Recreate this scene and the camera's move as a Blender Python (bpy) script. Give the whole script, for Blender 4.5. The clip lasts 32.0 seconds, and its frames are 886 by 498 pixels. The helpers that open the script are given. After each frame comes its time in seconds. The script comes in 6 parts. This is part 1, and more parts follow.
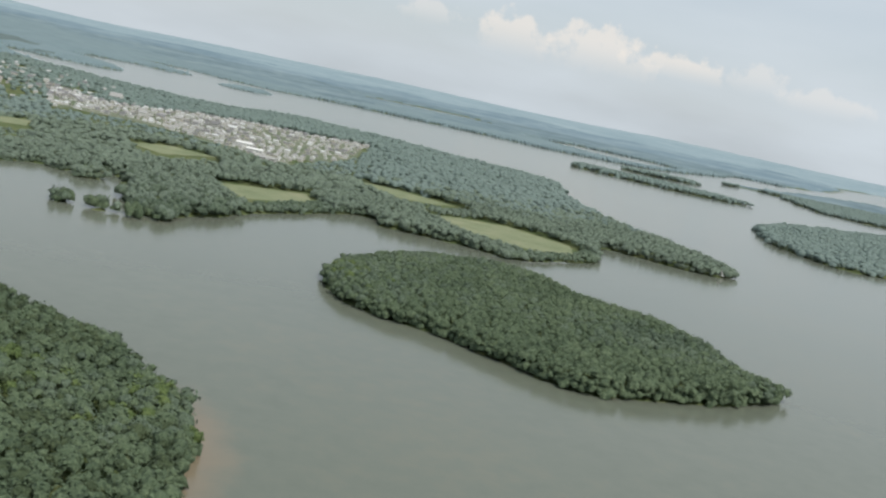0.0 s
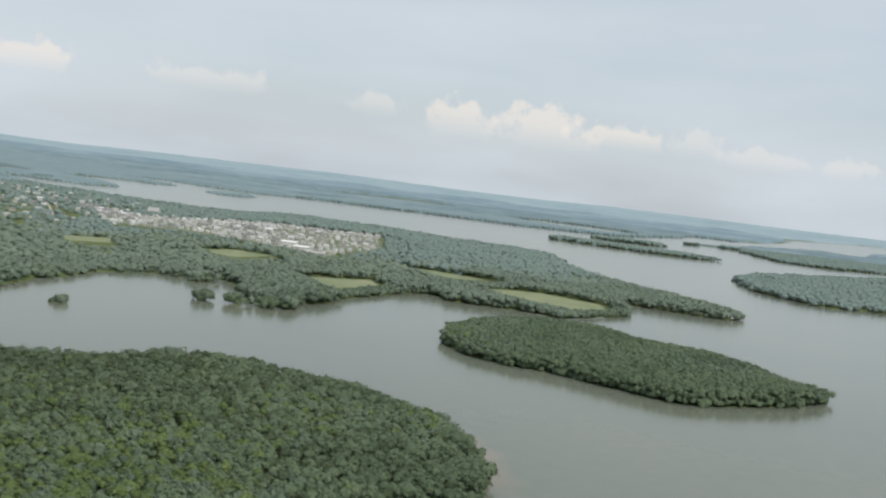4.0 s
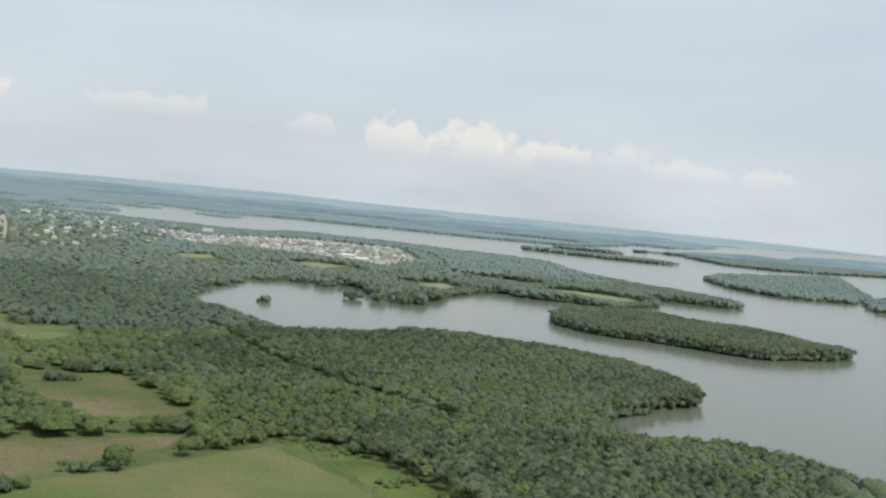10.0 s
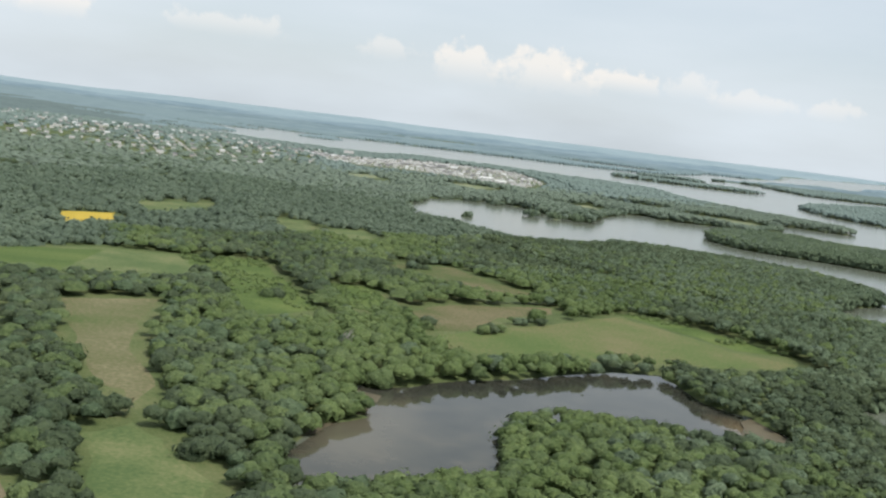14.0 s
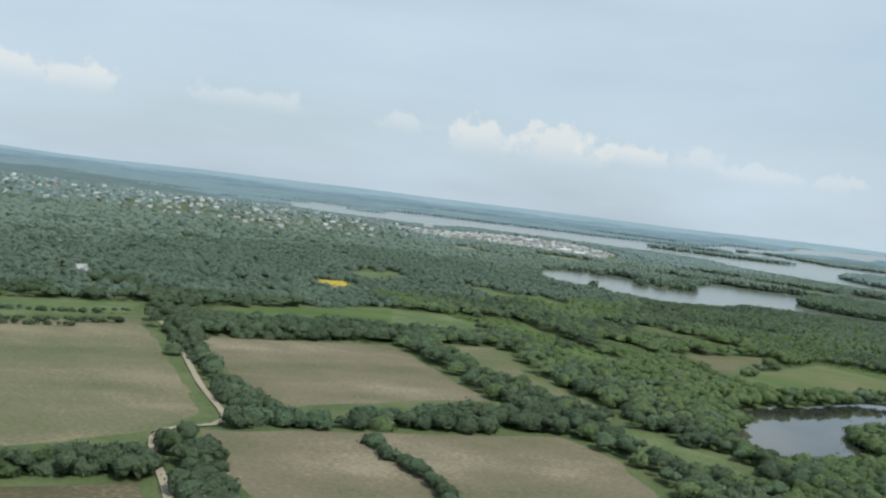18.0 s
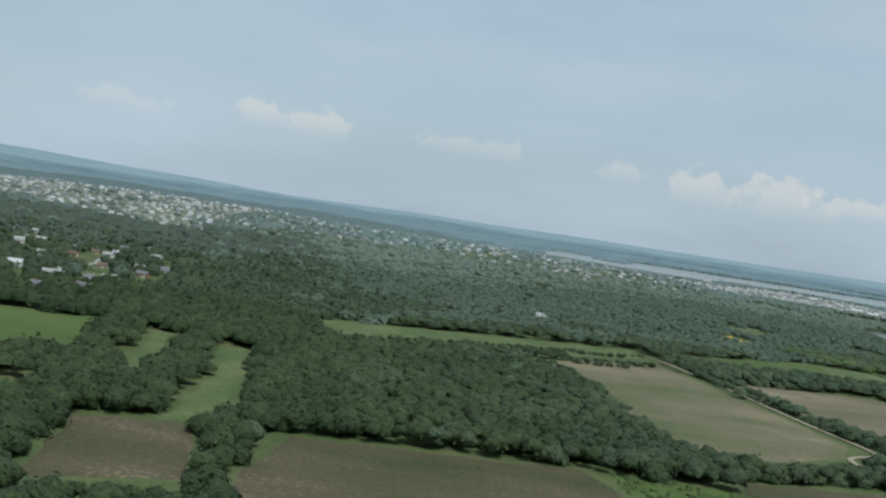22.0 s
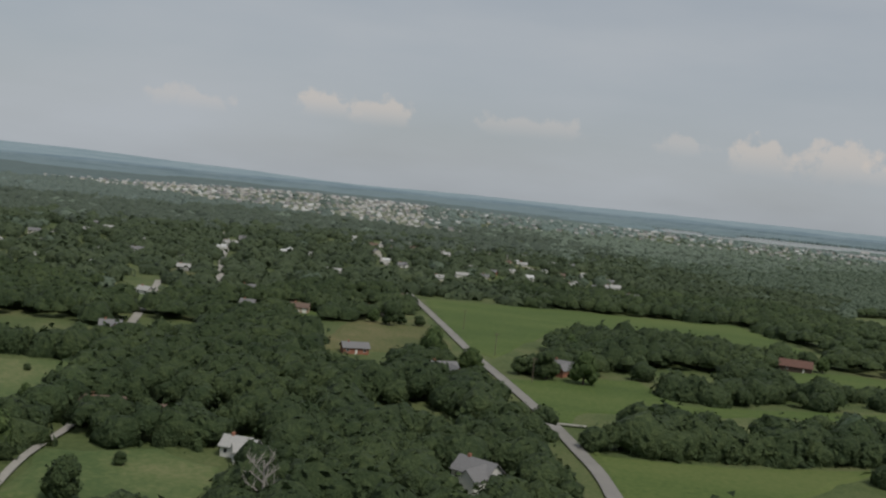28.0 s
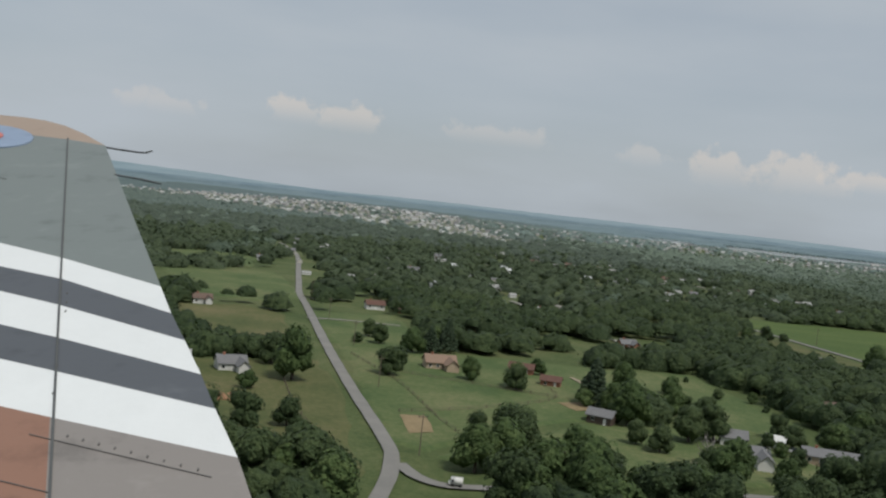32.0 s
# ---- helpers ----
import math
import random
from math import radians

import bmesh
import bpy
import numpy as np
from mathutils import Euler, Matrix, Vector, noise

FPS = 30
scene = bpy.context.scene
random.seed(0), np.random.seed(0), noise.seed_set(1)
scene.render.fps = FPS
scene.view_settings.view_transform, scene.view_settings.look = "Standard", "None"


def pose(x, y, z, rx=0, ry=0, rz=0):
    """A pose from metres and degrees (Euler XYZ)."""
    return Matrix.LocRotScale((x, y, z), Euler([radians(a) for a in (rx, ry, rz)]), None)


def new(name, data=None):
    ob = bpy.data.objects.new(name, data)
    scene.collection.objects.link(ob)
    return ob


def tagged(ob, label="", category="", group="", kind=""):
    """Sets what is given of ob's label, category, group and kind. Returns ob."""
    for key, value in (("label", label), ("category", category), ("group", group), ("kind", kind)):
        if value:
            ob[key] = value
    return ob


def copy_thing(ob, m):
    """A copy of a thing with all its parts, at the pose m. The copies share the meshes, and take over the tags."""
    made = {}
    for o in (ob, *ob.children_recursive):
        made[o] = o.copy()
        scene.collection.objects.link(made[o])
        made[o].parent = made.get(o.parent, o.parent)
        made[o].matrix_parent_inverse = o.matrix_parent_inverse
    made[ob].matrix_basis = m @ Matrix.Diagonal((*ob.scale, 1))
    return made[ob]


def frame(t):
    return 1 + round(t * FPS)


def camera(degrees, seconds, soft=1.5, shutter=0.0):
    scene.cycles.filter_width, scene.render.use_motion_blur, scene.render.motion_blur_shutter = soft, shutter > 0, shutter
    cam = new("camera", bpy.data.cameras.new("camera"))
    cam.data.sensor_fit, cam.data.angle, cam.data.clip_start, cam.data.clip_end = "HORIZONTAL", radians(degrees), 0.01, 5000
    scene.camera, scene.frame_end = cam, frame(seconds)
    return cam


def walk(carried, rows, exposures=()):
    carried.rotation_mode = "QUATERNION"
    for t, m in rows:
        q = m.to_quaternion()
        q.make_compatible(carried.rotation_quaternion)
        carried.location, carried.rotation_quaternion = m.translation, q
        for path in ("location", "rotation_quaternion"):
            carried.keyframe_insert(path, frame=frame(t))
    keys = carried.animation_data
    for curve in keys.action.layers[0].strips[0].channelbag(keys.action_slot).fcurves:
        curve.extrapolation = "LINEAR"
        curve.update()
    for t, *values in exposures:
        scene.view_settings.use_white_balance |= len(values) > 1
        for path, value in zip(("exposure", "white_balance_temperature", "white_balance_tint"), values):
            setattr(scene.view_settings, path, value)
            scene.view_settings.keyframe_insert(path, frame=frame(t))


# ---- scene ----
cam = camera(46.78, 32.0, soft=2.3)

# seconds, place in metres, turn in degrees
PATH = [
    (0.0, -0.00, -0.00, 85.49, 80.63, -11.87, -2.26),
    (0.5, -8.69, -11.12, 84.76, 81.19, -10.08, -1.77),
    (1.0, -17.56, -22.18, 84.00, 84.65, -6.69, -4.79),
    (1.5, -26.59, -33.18, 83.23, 84.54, -8.23, -4.78),
    (2.0, -35.80, -44.12, 82.43, 84.60, -7.67, -5.22),
    (2.5, -45.17, -54.99, 81.60, 86.10, -5.85, -5.19),
    (3.0, -54.69, -65.80, 80.73, 85.49, -7.56, -6.21),
    (3.5, -64.38, -76.54, 79.84, 85.89, -7.51, -5.66),
    (4.0, -74.24, -87.21, 78.94, 85.95, -7.00, -5.88),
    (4.5, -84.28, -97.79, 78.04, 86.06, -5.88, -6.35),
    (5.0, -94.50, -108.30, 77.14, 86.17, -4.76, -6.82),
    (5.5, -104.92, -118.71, 76.27, 86.23, -4.26, -7.03),
    (6.0, -115.55, -129.03, 75.41, 85.86, -5.34, -7.55),
    (6.5, -126.43, -139.27, 74.56, 85.60, -5.01, -8.78),
    (7.0, -137.57, -149.43, 73.71, 85.72, -5.73, -9.91),
    (7.5, -149.01, -159.52, 72.86, 85.46, -6.30, -10.70),
    (8.0, -160.76, -169.53, 72.00, 85.68, -6.83, -10.64),
    (8.5, -172.79, -179.48, 71.13, 85.12, -6.19, -11.26),
    (9.0, -185.05, -189.39, 70.25, 85.64, -6.50, -12.18),
    (9.5, -197.48, -199.27, 69.38, 86.66, -7.76, -12.71),
    (10.0, -210.06, -209.13, 68.50, 87.38, -5.77, -10.86),
    (10.5, -222.75, -218.98, 67.62, 86.35, -6.13, -9.03),
    (11.0, -235.59, -228.83, 66.74, 85.77, -6.61, -9.08),
    (11.5, -248.66, -238.64, 65.89, 86.39, -7.16, -8.59),
    (12.0, -262.01, -248.42, 65.05, 85.88, -6.47, -7.73),
    (12.5, -275.72, -258.15, 64.23, 83.18, -5.41, -8.54),
    (13.0, -289.83, -267.80, 63.45, 83.38, -5.84, -8.76),
    (13.5, -304.22, -277.33, 62.69, 82.25, -7.50, -8.35),
    (14.0, -318.80, -286.68, 61.95, 82.89, -6.87, -8.34),
    (14.5, -333.42, -295.77, 61.20, 83.53, -6.33, -7.94),
    (15.0, -347.96, -304.55, 60.45, 84.01, -6.23, -7.94),
    (15.5, -362.35, -312.97, 59.67, 85.09, -6.00, -7.95),
    (16.0, -376.62, -321.07, 58.88, 86.16, -5.78, -7.95),
    (16.5, -390.87, -328.90, 58.05, 86.65, -5.68, -7.95),
    (17.0, -405.19, -336.52, 57.20, 87.39, -3.14, -8.42),
    (17.5, -419.66, -343.98, 56.30, 87.29, -3.57, -7.09),
    (18.0, -434.35, -351.32, 55.38, 86.88, -6.92, -8.86),
    (18.5, -449.26, -358.56, 54.42, 86.73, -5.19, -7.07),
    (19.0, -464.34, -365.71, 53.46, 86.91, -3.95, -5.15),
    (19.5, -479.57, -372.78, 52.50, 87.00, -4.49, -5.47),
    (20.0, -494.91, -379.78, 51.57, 87.06, -5.74, -3.59),
    (20.5, -510.34, -386.70, 50.66, 86.59, -5.95, -2.35),
    (21.0, -525.87, -393.55, 49.81, 87.89, -6.16, -1.78),
    (21.5, -541.50, -400.30, 49.00, 87.88, -6.66, 0.28),
    (22.0, -557.24, -406.96, 48.25, 87.98, -8.56, 1.89),
    (22.5, -573.12, -413.51, 47.57, 89.89, -8.55, 3.77),
    (23.0, -589.13, -419.94, 46.96, 87.23, -7.97, 2.52),
    (23.5, -605.31, -426.27, 46.40, 86.89, -7.10, 3.52),
    (24.0, -621.66, -432.53, 45.86, 88.72, -7.89, 3.73),
    (24.5, -638.20, -438.76, 45.32, 90.67, -10.59, 4.58),
    (25.0, -654.97, -444.96, 44.76, 89.66, -9.19, 3.71),
    (25.5, -671.95, -451.18, 44.15, 87.42, -6.12, 1.80),
    (26.0, -689.11, -457.41, 43.50, 85.19, -3.04, -0.11),
    (26.5, -706.42, -463.70, 42.82, 84.18, -1.65, -0.97),
    (27.0, -723.81, -470.03, 42.11, 86.98, -0.82, 0.20),
    (27.5, -741.23, -476.44, 41.39, 89.25, -4.29, 2.41),
    (28.0, -758.67, -482.94, 40.65, 86.66, -5.79, 2.86),
    (28.5, -776.12, -489.53, 39.93, 85.96, -5.49, 2.35),
    (29.0, -793.62, -496.21, 39.24, 86.90, -3.57, 5.40),
    (29.5, -811.20, -502.98, 38.59, 88.17, -3.69, 0.86),
    (30.0, -828.89, -509.84, 38.01, 86.60, -4.32, 1.34),
    (30.5, -846.71, -516.80, 37.52, 85.16, -5.37, 2.36),
    (31.0, -864.65, -523.84, 37.11, 85.49, -2.78, 1.81),
    (31.5, -882.69, -530.93, 36.76, 85.53, -3.21, 1.36),
    (32.0, -900.81, -538.07, 36.46, 87.26, -6.39, -0.73),
]
walk(cam, [(t, pose(*p)) for t, *p in PATH],
     exposures=[(0, 0.2, 6500, 8), (3, 0.18, 6500, 8), (8, 0.25, 6500, 8), (12, 0.28, 6500, 8), (14, 0.41, 6500, 8), (15, 0.38, 6450, 7.5), (17, 0.25, 6150, 5), (19, 0.13, 5780, 1.0), (21, 0.0, 5700, 0), (24, -0.34, 6250, 4.5), (27, -0.3, 6600, 10), (28, -0.48, 6600, 10), (30, -0.4, 6600, 10), (31, -0.35, 6560, 9.5), (32, -0.33, 6420, 8.5)])

# ---- light ----
SUN_UP, SUN_ROUND = radians(58), radians(140)
world = bpy.data.worlds.new("hazy_sky")
scene.world = world
world.use_nodes = True
wn, wl = world.node_tree.nodes, world.node_tree.links
sky = wn.new("ShaderNodeTexSky")
sky.sky_type, sky.sun_disc, sky.sun_elevation, sky.sun_rotation = "NISHITA", False, SUN_UP, SUN_ROUND
sky.air_density, sky.dust_density, sky.ozone_density = 1.0, 2.0, 1.5
sky_place = wn.new("ShaderNodeTexCoord")
veil_map = wn.new("ShaderNodeMapping")
veil_map.inputs["Scale"].default_value = (1.2, 1.2, 5.0)
wl.new(sky_place.outputs["Generated"], veil_map.inputs["Vector"])
veil_noise = wn.new("ShaderNodeTexNoise")
veil_noise.inputs["Scale"].default_value, veil_noise.inputs["Detail"].default_value = 2.2, 5.0
wl.new(veil_map.outputs["Vector"], veil_noise.inputs["Vector"])
veil = wn.new("ShaderNodeMapRange")
veil.inputs["From Min"].default_value, veil.inputs["From Max"].default_value = 0.3, 0.7
veil.inputs["To Min"].default_value, veil.inputs["To Max"].default_value = 0.66, 0.99
wl.new(veil_noise.outputs["Fac"], veil.inputs["Value"])
sky_mix = wn.new("ShaderNodeMix")
sky_mix.data_type = "RGBA"
sky_mix.inputs["B"].default_value = (5.65, 6.15, 6.7, 1)
wl.new(veil.outputs["Result"], sky_mix.inputs["Factor"])
wl.new(sky.outputs["Color"], sky_mix.inputs["A"])
wl.new(sky_mix.outputs["Result"], wn["Background"].inputs["Color"])
wn["Background"].inputs["Strength"].default_value = 0.1

sun_data = bpy.data.lights.new("sun", "SUN")
sun_data.energy, sun_data.angle, sun_data.color = 3.1, radians(12), (1.0, 0.95, 0.87)
sun = new("sun", sun_data)
sun.matrix_world = pose(0, 0, 800, 90 - math.degrees(SUN_UP), 0, -math.degrees(SUN_ROUND) + 180)

# ---- materials ----
def nodes_of(name):
    m = bpy.data.materials.new(name)
    m.use_nodes = True
    return m, m.node_tree.nodes, m.node_tree.links, m.node_tree.nodes["Principled BSDF"]


def ramp(nodes, stops):
    r = nodes.new("ShaderNodeValToRGB")
    els = r.color_ramp.elements
    els[0].position, els[0].color = stops[0][0], (*stops[0][1], 1)
    els[1].position, els[1].color = stops[-1][0], (*stops[-1][1], 1)
    for p, c in stops[1:-1]:
        e = els.new(p)
        e.color = (*c, 1)
    return r


def noise_node(nodes, links, scale, detail=4.0, rough=0.55, vec=None):
    n = nodes.new("ShaderNodeTexNoise")
    n.inputs["Scale"].default_value, n.inputs["Detail"].default_value, n.inputs["Roughness"].default_value = scale, detail, rough
    if vec is not None:
        links.new(vec, n.inputs["Vector"])
    return n


def surface(name, stops, scale, fine, rough=0.9, bump=0.3, dist=0.1, spec=0.25, stretch=None, island=0.0, detail=5.0):
    """Diffuse surface: a wide noise chooses the colour from stops, a fine one breaks it up and lifts it."""
    m, nodes, links, b = nodes_of(name)
    geo = nodes.new("ShaderNodeNewGeometry")
    vec = geo.outputs["Position"]
    if stretch:
        mp = nodes.new("ShaderNodeMapping")
        mp.inputs["Rotation"].default_value = (0, 0, radians(stretch[0]))
        mp.inputs["Scale"].default_value = (stretch[1], stretch[2], 1)
        links.new(vec, mp.inputs["Vector"])
        vec = mp.outputs["Vector"]
    big = noise_node(nodes, links, scale, detail, 0.6, vec)
    small = noise_node(nodes, links, fine, 6.0, 0.65, geo.outputs["Position"])
    mix = nodes.new("ShaderNodeMath")
    mix.operation = "MULTIPLY_ADD"
    mix.inputs[1].default_value = 0.45
    links.new(small.outputs["Fac"], mix.inputs[0])
    sc = nodes.new("ShaderNodeMath")
    sc.operation = "MULTIPLY"
    sc.inputs[1].default_value = 0.55
    links.new(big.outputs["Fac"], sc.inputs[0])
    links.new(sc.outputs[0], mix.inputs[2])
    fac = mix.outputs[0]
    if island:
        ri = nodes.new("ShaderNodeMath")
        ri.operation = "MULTIPLY_ADD"
        ri.inputs[1].default_value = island
        links.new(geo.outputs["Random Per Island"], ri.inputs[0])
        sub = nodes.new("ShaderNodeMath")
        sub.operation = "SUBTRACT"
        sub.inputs[1].default_value = island / 2
        links.new(fac, sub.inputs[0])
        links.new(sub.outputs[0], ri.inputs[2])
        fac = ri.outputs[0]
    r = ramp(nodes, stops)
    links.new(fac, r.inputs["Fac"])
    links.new(r.outputs["Color"], b.inputs["Base Color"])
    b.inputs["Roughness"].default_value = rough
    b.inputs["Specular IOR Level"].default_value = spec
    if bump:
        bp = nodes.new("ShaderNodeBump")
        bp.inputs["Strength"].default_value, bp.inputs["Distance"].default_value = bump, dist
        links.new(small.outputs["Fac"], bp.inputs["Height"])
        links.new(bp.outputs["Normal"], b.inputs["Normal"])
    return m


def foliage(name, dark, mid, light, fine=0.9, bump=0.7, dist=0.8, tint=0.24):
    """Leaves: clumps of light and dark at two sizes, and a tint of its own for each crown."""
    m, nodes, links, b = nodes_of(name)
    geo = nodes.new("ShaderNodeNewGeometry")
    big = noise_node(nodes, links, 0.03, 3.0, 0.5, geo.outputs["Position"])
    small = noise_node(nodes, links, fine, 3.0, 0.7, geo.outputs["Position"])
    sharp = nodes.new("ShaderNodeMapRange")
    sharp.inputs["From Min"].default_value, sharp.inputs["From Max"].default_value = 0.34, 0.66
    links.new(small.outputs["Fac"], sharp.inputs["Value"])
    wide = nodes.new("ShaderNodeMapRange")
    wide.inputs["From Min"].default_value, wide.inputs["From Max"].default_value = 0.32, 0.68
    links.new(big.outputs["Fac"], wide.inputs["Value"])
    own = nodes.new("ShaderNodeAttribute")
    own.attribute_name = "tint"
    total = None
    for source, weight in ((sharp.outputs["Result"], 0.58 - tint * 0.5), (own.outputs["Fac"], tint), (wide.outputs["Result"], 0.42 - tint * 0.5)):
        k = nodes.new("ShaderNodeMath")
        k.operation = "MULTIPLY_ADD"
        k.inputs[1].default_value = weight
        links.new(source, k.inputs[0])
        if total is None:
            k.inputs[2].default_value = 0.0
        else:
            links.new(total, k.inputs[2])
        total = k.outputs[0]
    r = ramp(nodes, [(0.15, dark), (0.5, mid), (0.85, light)])
    links.new(total, r.inputs["Fac"])
    links.new(r.outputs["Color"], b.inputs["Base Color"])
    b.inputs["Roughness"].default_value, b.inputs["Specular IOR Level"].default_value = 0.7, 0.25
    bp = nodes.new("ShaderNodeBump")
    bp.inputs["Strength"].default_value, bp.inputs["Distance"].default_value = bump, dist
    links.new(sharp.outputs["Result"], bp.inputs["Height"])
    links.new(bp.outputs["Normal"], b.inputs["Normal"])
    through_leaf, both = nodes.new("ShaderNodeBsdfTranslucent"), nodes.new("ShaderNodeMixShader")
    both.inputs["Fac"].default_value = 0.25
    links.new(r.outputs["Color"], through_leaf.inputs["Color"])
    links.new(b.outputs[0], both.inputs[1])
    links.new(through_leaf.outputs[0], both.inputs[2])
    links.new(both.outputs[0], nodes["Material Output"].inputs["Surface"])
    return m


LEAF = foliage("leaves_broad", (0.053, 0.085, 0.045), (0.094, 0.138, 0.073), (0.141, 0.192, 0.102))
LEAF_BRIGHT = foliage("leaves_bright", (0.064, 0.104, 0.032), (0.112, 0.160, 0.055), (0.164, 0.218, 0.080))
LEAF_DARK = foliage("leaves_dark", (0.032, 0.056, 0.021), (0.058, 0.088, 0.034), (0.094, 0.130, 0.050))
LEAF_FRESH = foliage("leaves_fresh", (0.032, 0.059, 0.018), (0.074, 0.116, 0.038), (0.140, 0.191, 0.068))
LEAF_PINE = foliage("needles", (0.021, 0.042, 0.022), (0.044, 0.071, 0.039), (0.086, 0.121, 0.064), 2.4)
# leaf green of the river woods, greyed by haze mixed in
LEAF_RIVER_HAZE = foliage("leaves_river_haze", (0.068, 0.102, 0.060), (0.112, 0.157, 0.091), (0.160, 0.212, 0.124))
LEAF_POND = foliage("leaves_pond_side", (0.060, 0.094, 0.036), (0.106, 0.150, 0.058), (0.156, 0.206, 0.082))
LEAF_SHADE = foliage("leaves_shade_oak", (0.026, 0.047, 0.018), (0.048, 0.074, 0.029), (0.082, 0.114, 0.044))
# wood green greyed a little by thin haze mixed into it
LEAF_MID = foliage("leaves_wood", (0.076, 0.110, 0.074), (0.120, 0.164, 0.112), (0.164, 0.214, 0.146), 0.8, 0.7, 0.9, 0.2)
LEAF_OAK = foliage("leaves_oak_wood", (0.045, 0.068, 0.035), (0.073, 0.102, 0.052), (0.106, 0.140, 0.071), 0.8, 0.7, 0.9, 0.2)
# haze mixed into the greens: paler and bluer by step of distance
LEAF_HAZED = foliage("leaves_hazed_wood", (0.134, 0.176, 0.134), (0.170, 0.221, 0.168), (0.208, 0.264, 0.200), 0.6, 0.7, 1.0, 0.16)
LEAF_HAZED_OAK = foliage("leaves_hazed_oak", (0.072, 0.097, 0.072), (0.097, 0.128, 0.094), (0.122, 0.155, 0.113), 0.6, 0.7, 1.0, 0.16)
LEAF_FAR_HAZED = foliage("leaves_far_hazed", (0.144, 0.196, 0.178), (0.164, 0.220, 0.200), (0.186, 0.244, 0.220), 0.5, 0.4, 0.5, 0.12)
LEAF_FAR_HAZED_OAK = foliage("leaves_far_hazed_oak", (0.108, 0.144, 0.126), (0.130, 0.170, 0.146), (0.152, 0.192, 0.164), 0.5, 0.4, 0.5, 0.12)
# far woods: the blue-grey of distance haze is put into the leaf colour
LEAF_BACK_HAZED = foliage("hazed_woods_behind_town", (0.105, 0.148, 0.146), (0.130, 0.178, 0.174), (0.158, 0.208, 0.200), 0.05, 0.3, 1.0, 0.2)
LEAF_DISTANT_HAZED = foliage("far_woods", (0.175, 0.242, 0.262), (0.196, 0.268, 0.288), (0.222, 0.296, 0.315), 0.02, 0.1, 1.0, 0.2)


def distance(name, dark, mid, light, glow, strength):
    """The plain backdrop of far country below the sky; pale colour and glow stand in for haze."""
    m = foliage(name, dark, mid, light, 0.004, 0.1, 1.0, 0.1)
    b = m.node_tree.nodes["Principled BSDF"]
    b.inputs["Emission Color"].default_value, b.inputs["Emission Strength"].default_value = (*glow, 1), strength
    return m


DISTANCE_HAZE = distance("distance", (0.07, 0.10, 0.105), (0.13, 0.172, 0.178), (0.21, 0.25, 0.24), (0.24, 0.39, 0.51), 0.25)
HORIZON_HAZE = distance("horizon", (0.07, 0.105, 0.115), (0.13, 0.168, 0.178), (0.20, 0.24, 0.24), (0.26, 0.41, 0.54), 0.36)
FADE_HAZE = distance("glowing_haze_ridge", (0.11, 0.15, 0.16), (0.155, 0.195, 0.205), (0.20, 0.24, 0.24), (0.33, 0.46, 0.55), 0.48)
BARK = surface("bark", [(0.3, (0.05, 0.04, 0.03)), (0.7, (0.13, 0.11, 0.09))], 2.0, 9.0, 0.95, 0.6, 0.03)
SOIL = surface("rough_grass", [(0.40, (0.052, 0.077, 0.025)), (0.5, (0.077, 0.101, 0.036)), (0.61, (0.116, 0.125, 0.055))], 0.05, 1.5, 0.95, 0.6, 0.2)
GRASS = surface("meadow_grass", [(0.400, (0.058, 0.092, 0.031)), (0.500, (0.088, 0.118, 0.043)), (0.610, (0.142, 0.150, 0.068))], 0.05, 1.2, 0.95, 0.5, 0.08)
GRASS_LUSH = surface("lush_grass", [(0.374, (0.046, 0.079, 0.019)), (0.500, (0.071, 0.106, 0.027)), (0.626, (0.101, 0.127, 0.039))], 0.025, 1.0, 0.95, 0.5, 0.08, stretch=(14, 0.5, 1.6))
GRASS_DRY = surface("dry_lawn", [(0.380, (0.058, 0.077, 0.026)), (0.500, (0.092, 0.100, 0.038)), (0.632, (0.145, 0.128, 0.062))], 0.05, 1.0, 0.95, 0.5, 0.08)
CROP = surface("young_crop_soil", [(0.353, (0.075, 0.085, 0.034)), (0.442, (0.120, 0.108, 0.060)), (0.544, (0.157, 0.131, 0.085)), (0.632, (0.235, 0.200, 0.131))], 0.03, 0.9, 0.95, 0.4, 0.06, stretch=(-24, 0.85, 1.15))
CROP_DARK = surface("dark_crop_soil", [(0.395, (0.039, 0.051, 0.017)), (0.455, (0.067, 0.063, 0.029)), (0.541, (0.088, 0.073, 0.042)), (0.623, (0.165, 0.138, 0.083))], 0.03, 0.9, 0.95, 0.4, 0.06, stretch=(10, 0.6, 1.4))
CROP_GREEN = surface("sprouting_crop", [(0.383, (0.059, 0.094, 0.025)), (0.467, (0.096, 0.105, 0.044)), (0.539, (0.129, 0.120, 0.064)), (0.617, (0.194, 0.181, 0.104))], 0.022, 0.9, 0.95, 0.4, 0.06, stretch=(38, 0.75, 1.25))
CROP_MIX = surface("half_green_crop", [(0.390, (0.046, 0.074, 0.017)), (0.455, (0.069, 0.088, 0.028)), (0.505, (0.107, 0.096, 0.048)), (0.590, (0.148, 0.129, 0.072))], 0.02, 0.9, 0.95, 0.4, 0.06)
CROP_THIN = surface("thin_grassy_crop", [(0.350, (0.058, 0.080, 0.028)), (0.435, (0.099, 0.106, 0.048)), (0.520, (0.134, 0.121, 0.069)), (0.610, (0.200, 0.168, 0.104))], 0.026, 0.9, 0.95, 0.4, 0.06, stretch=(-24, 0.85, 1.15))
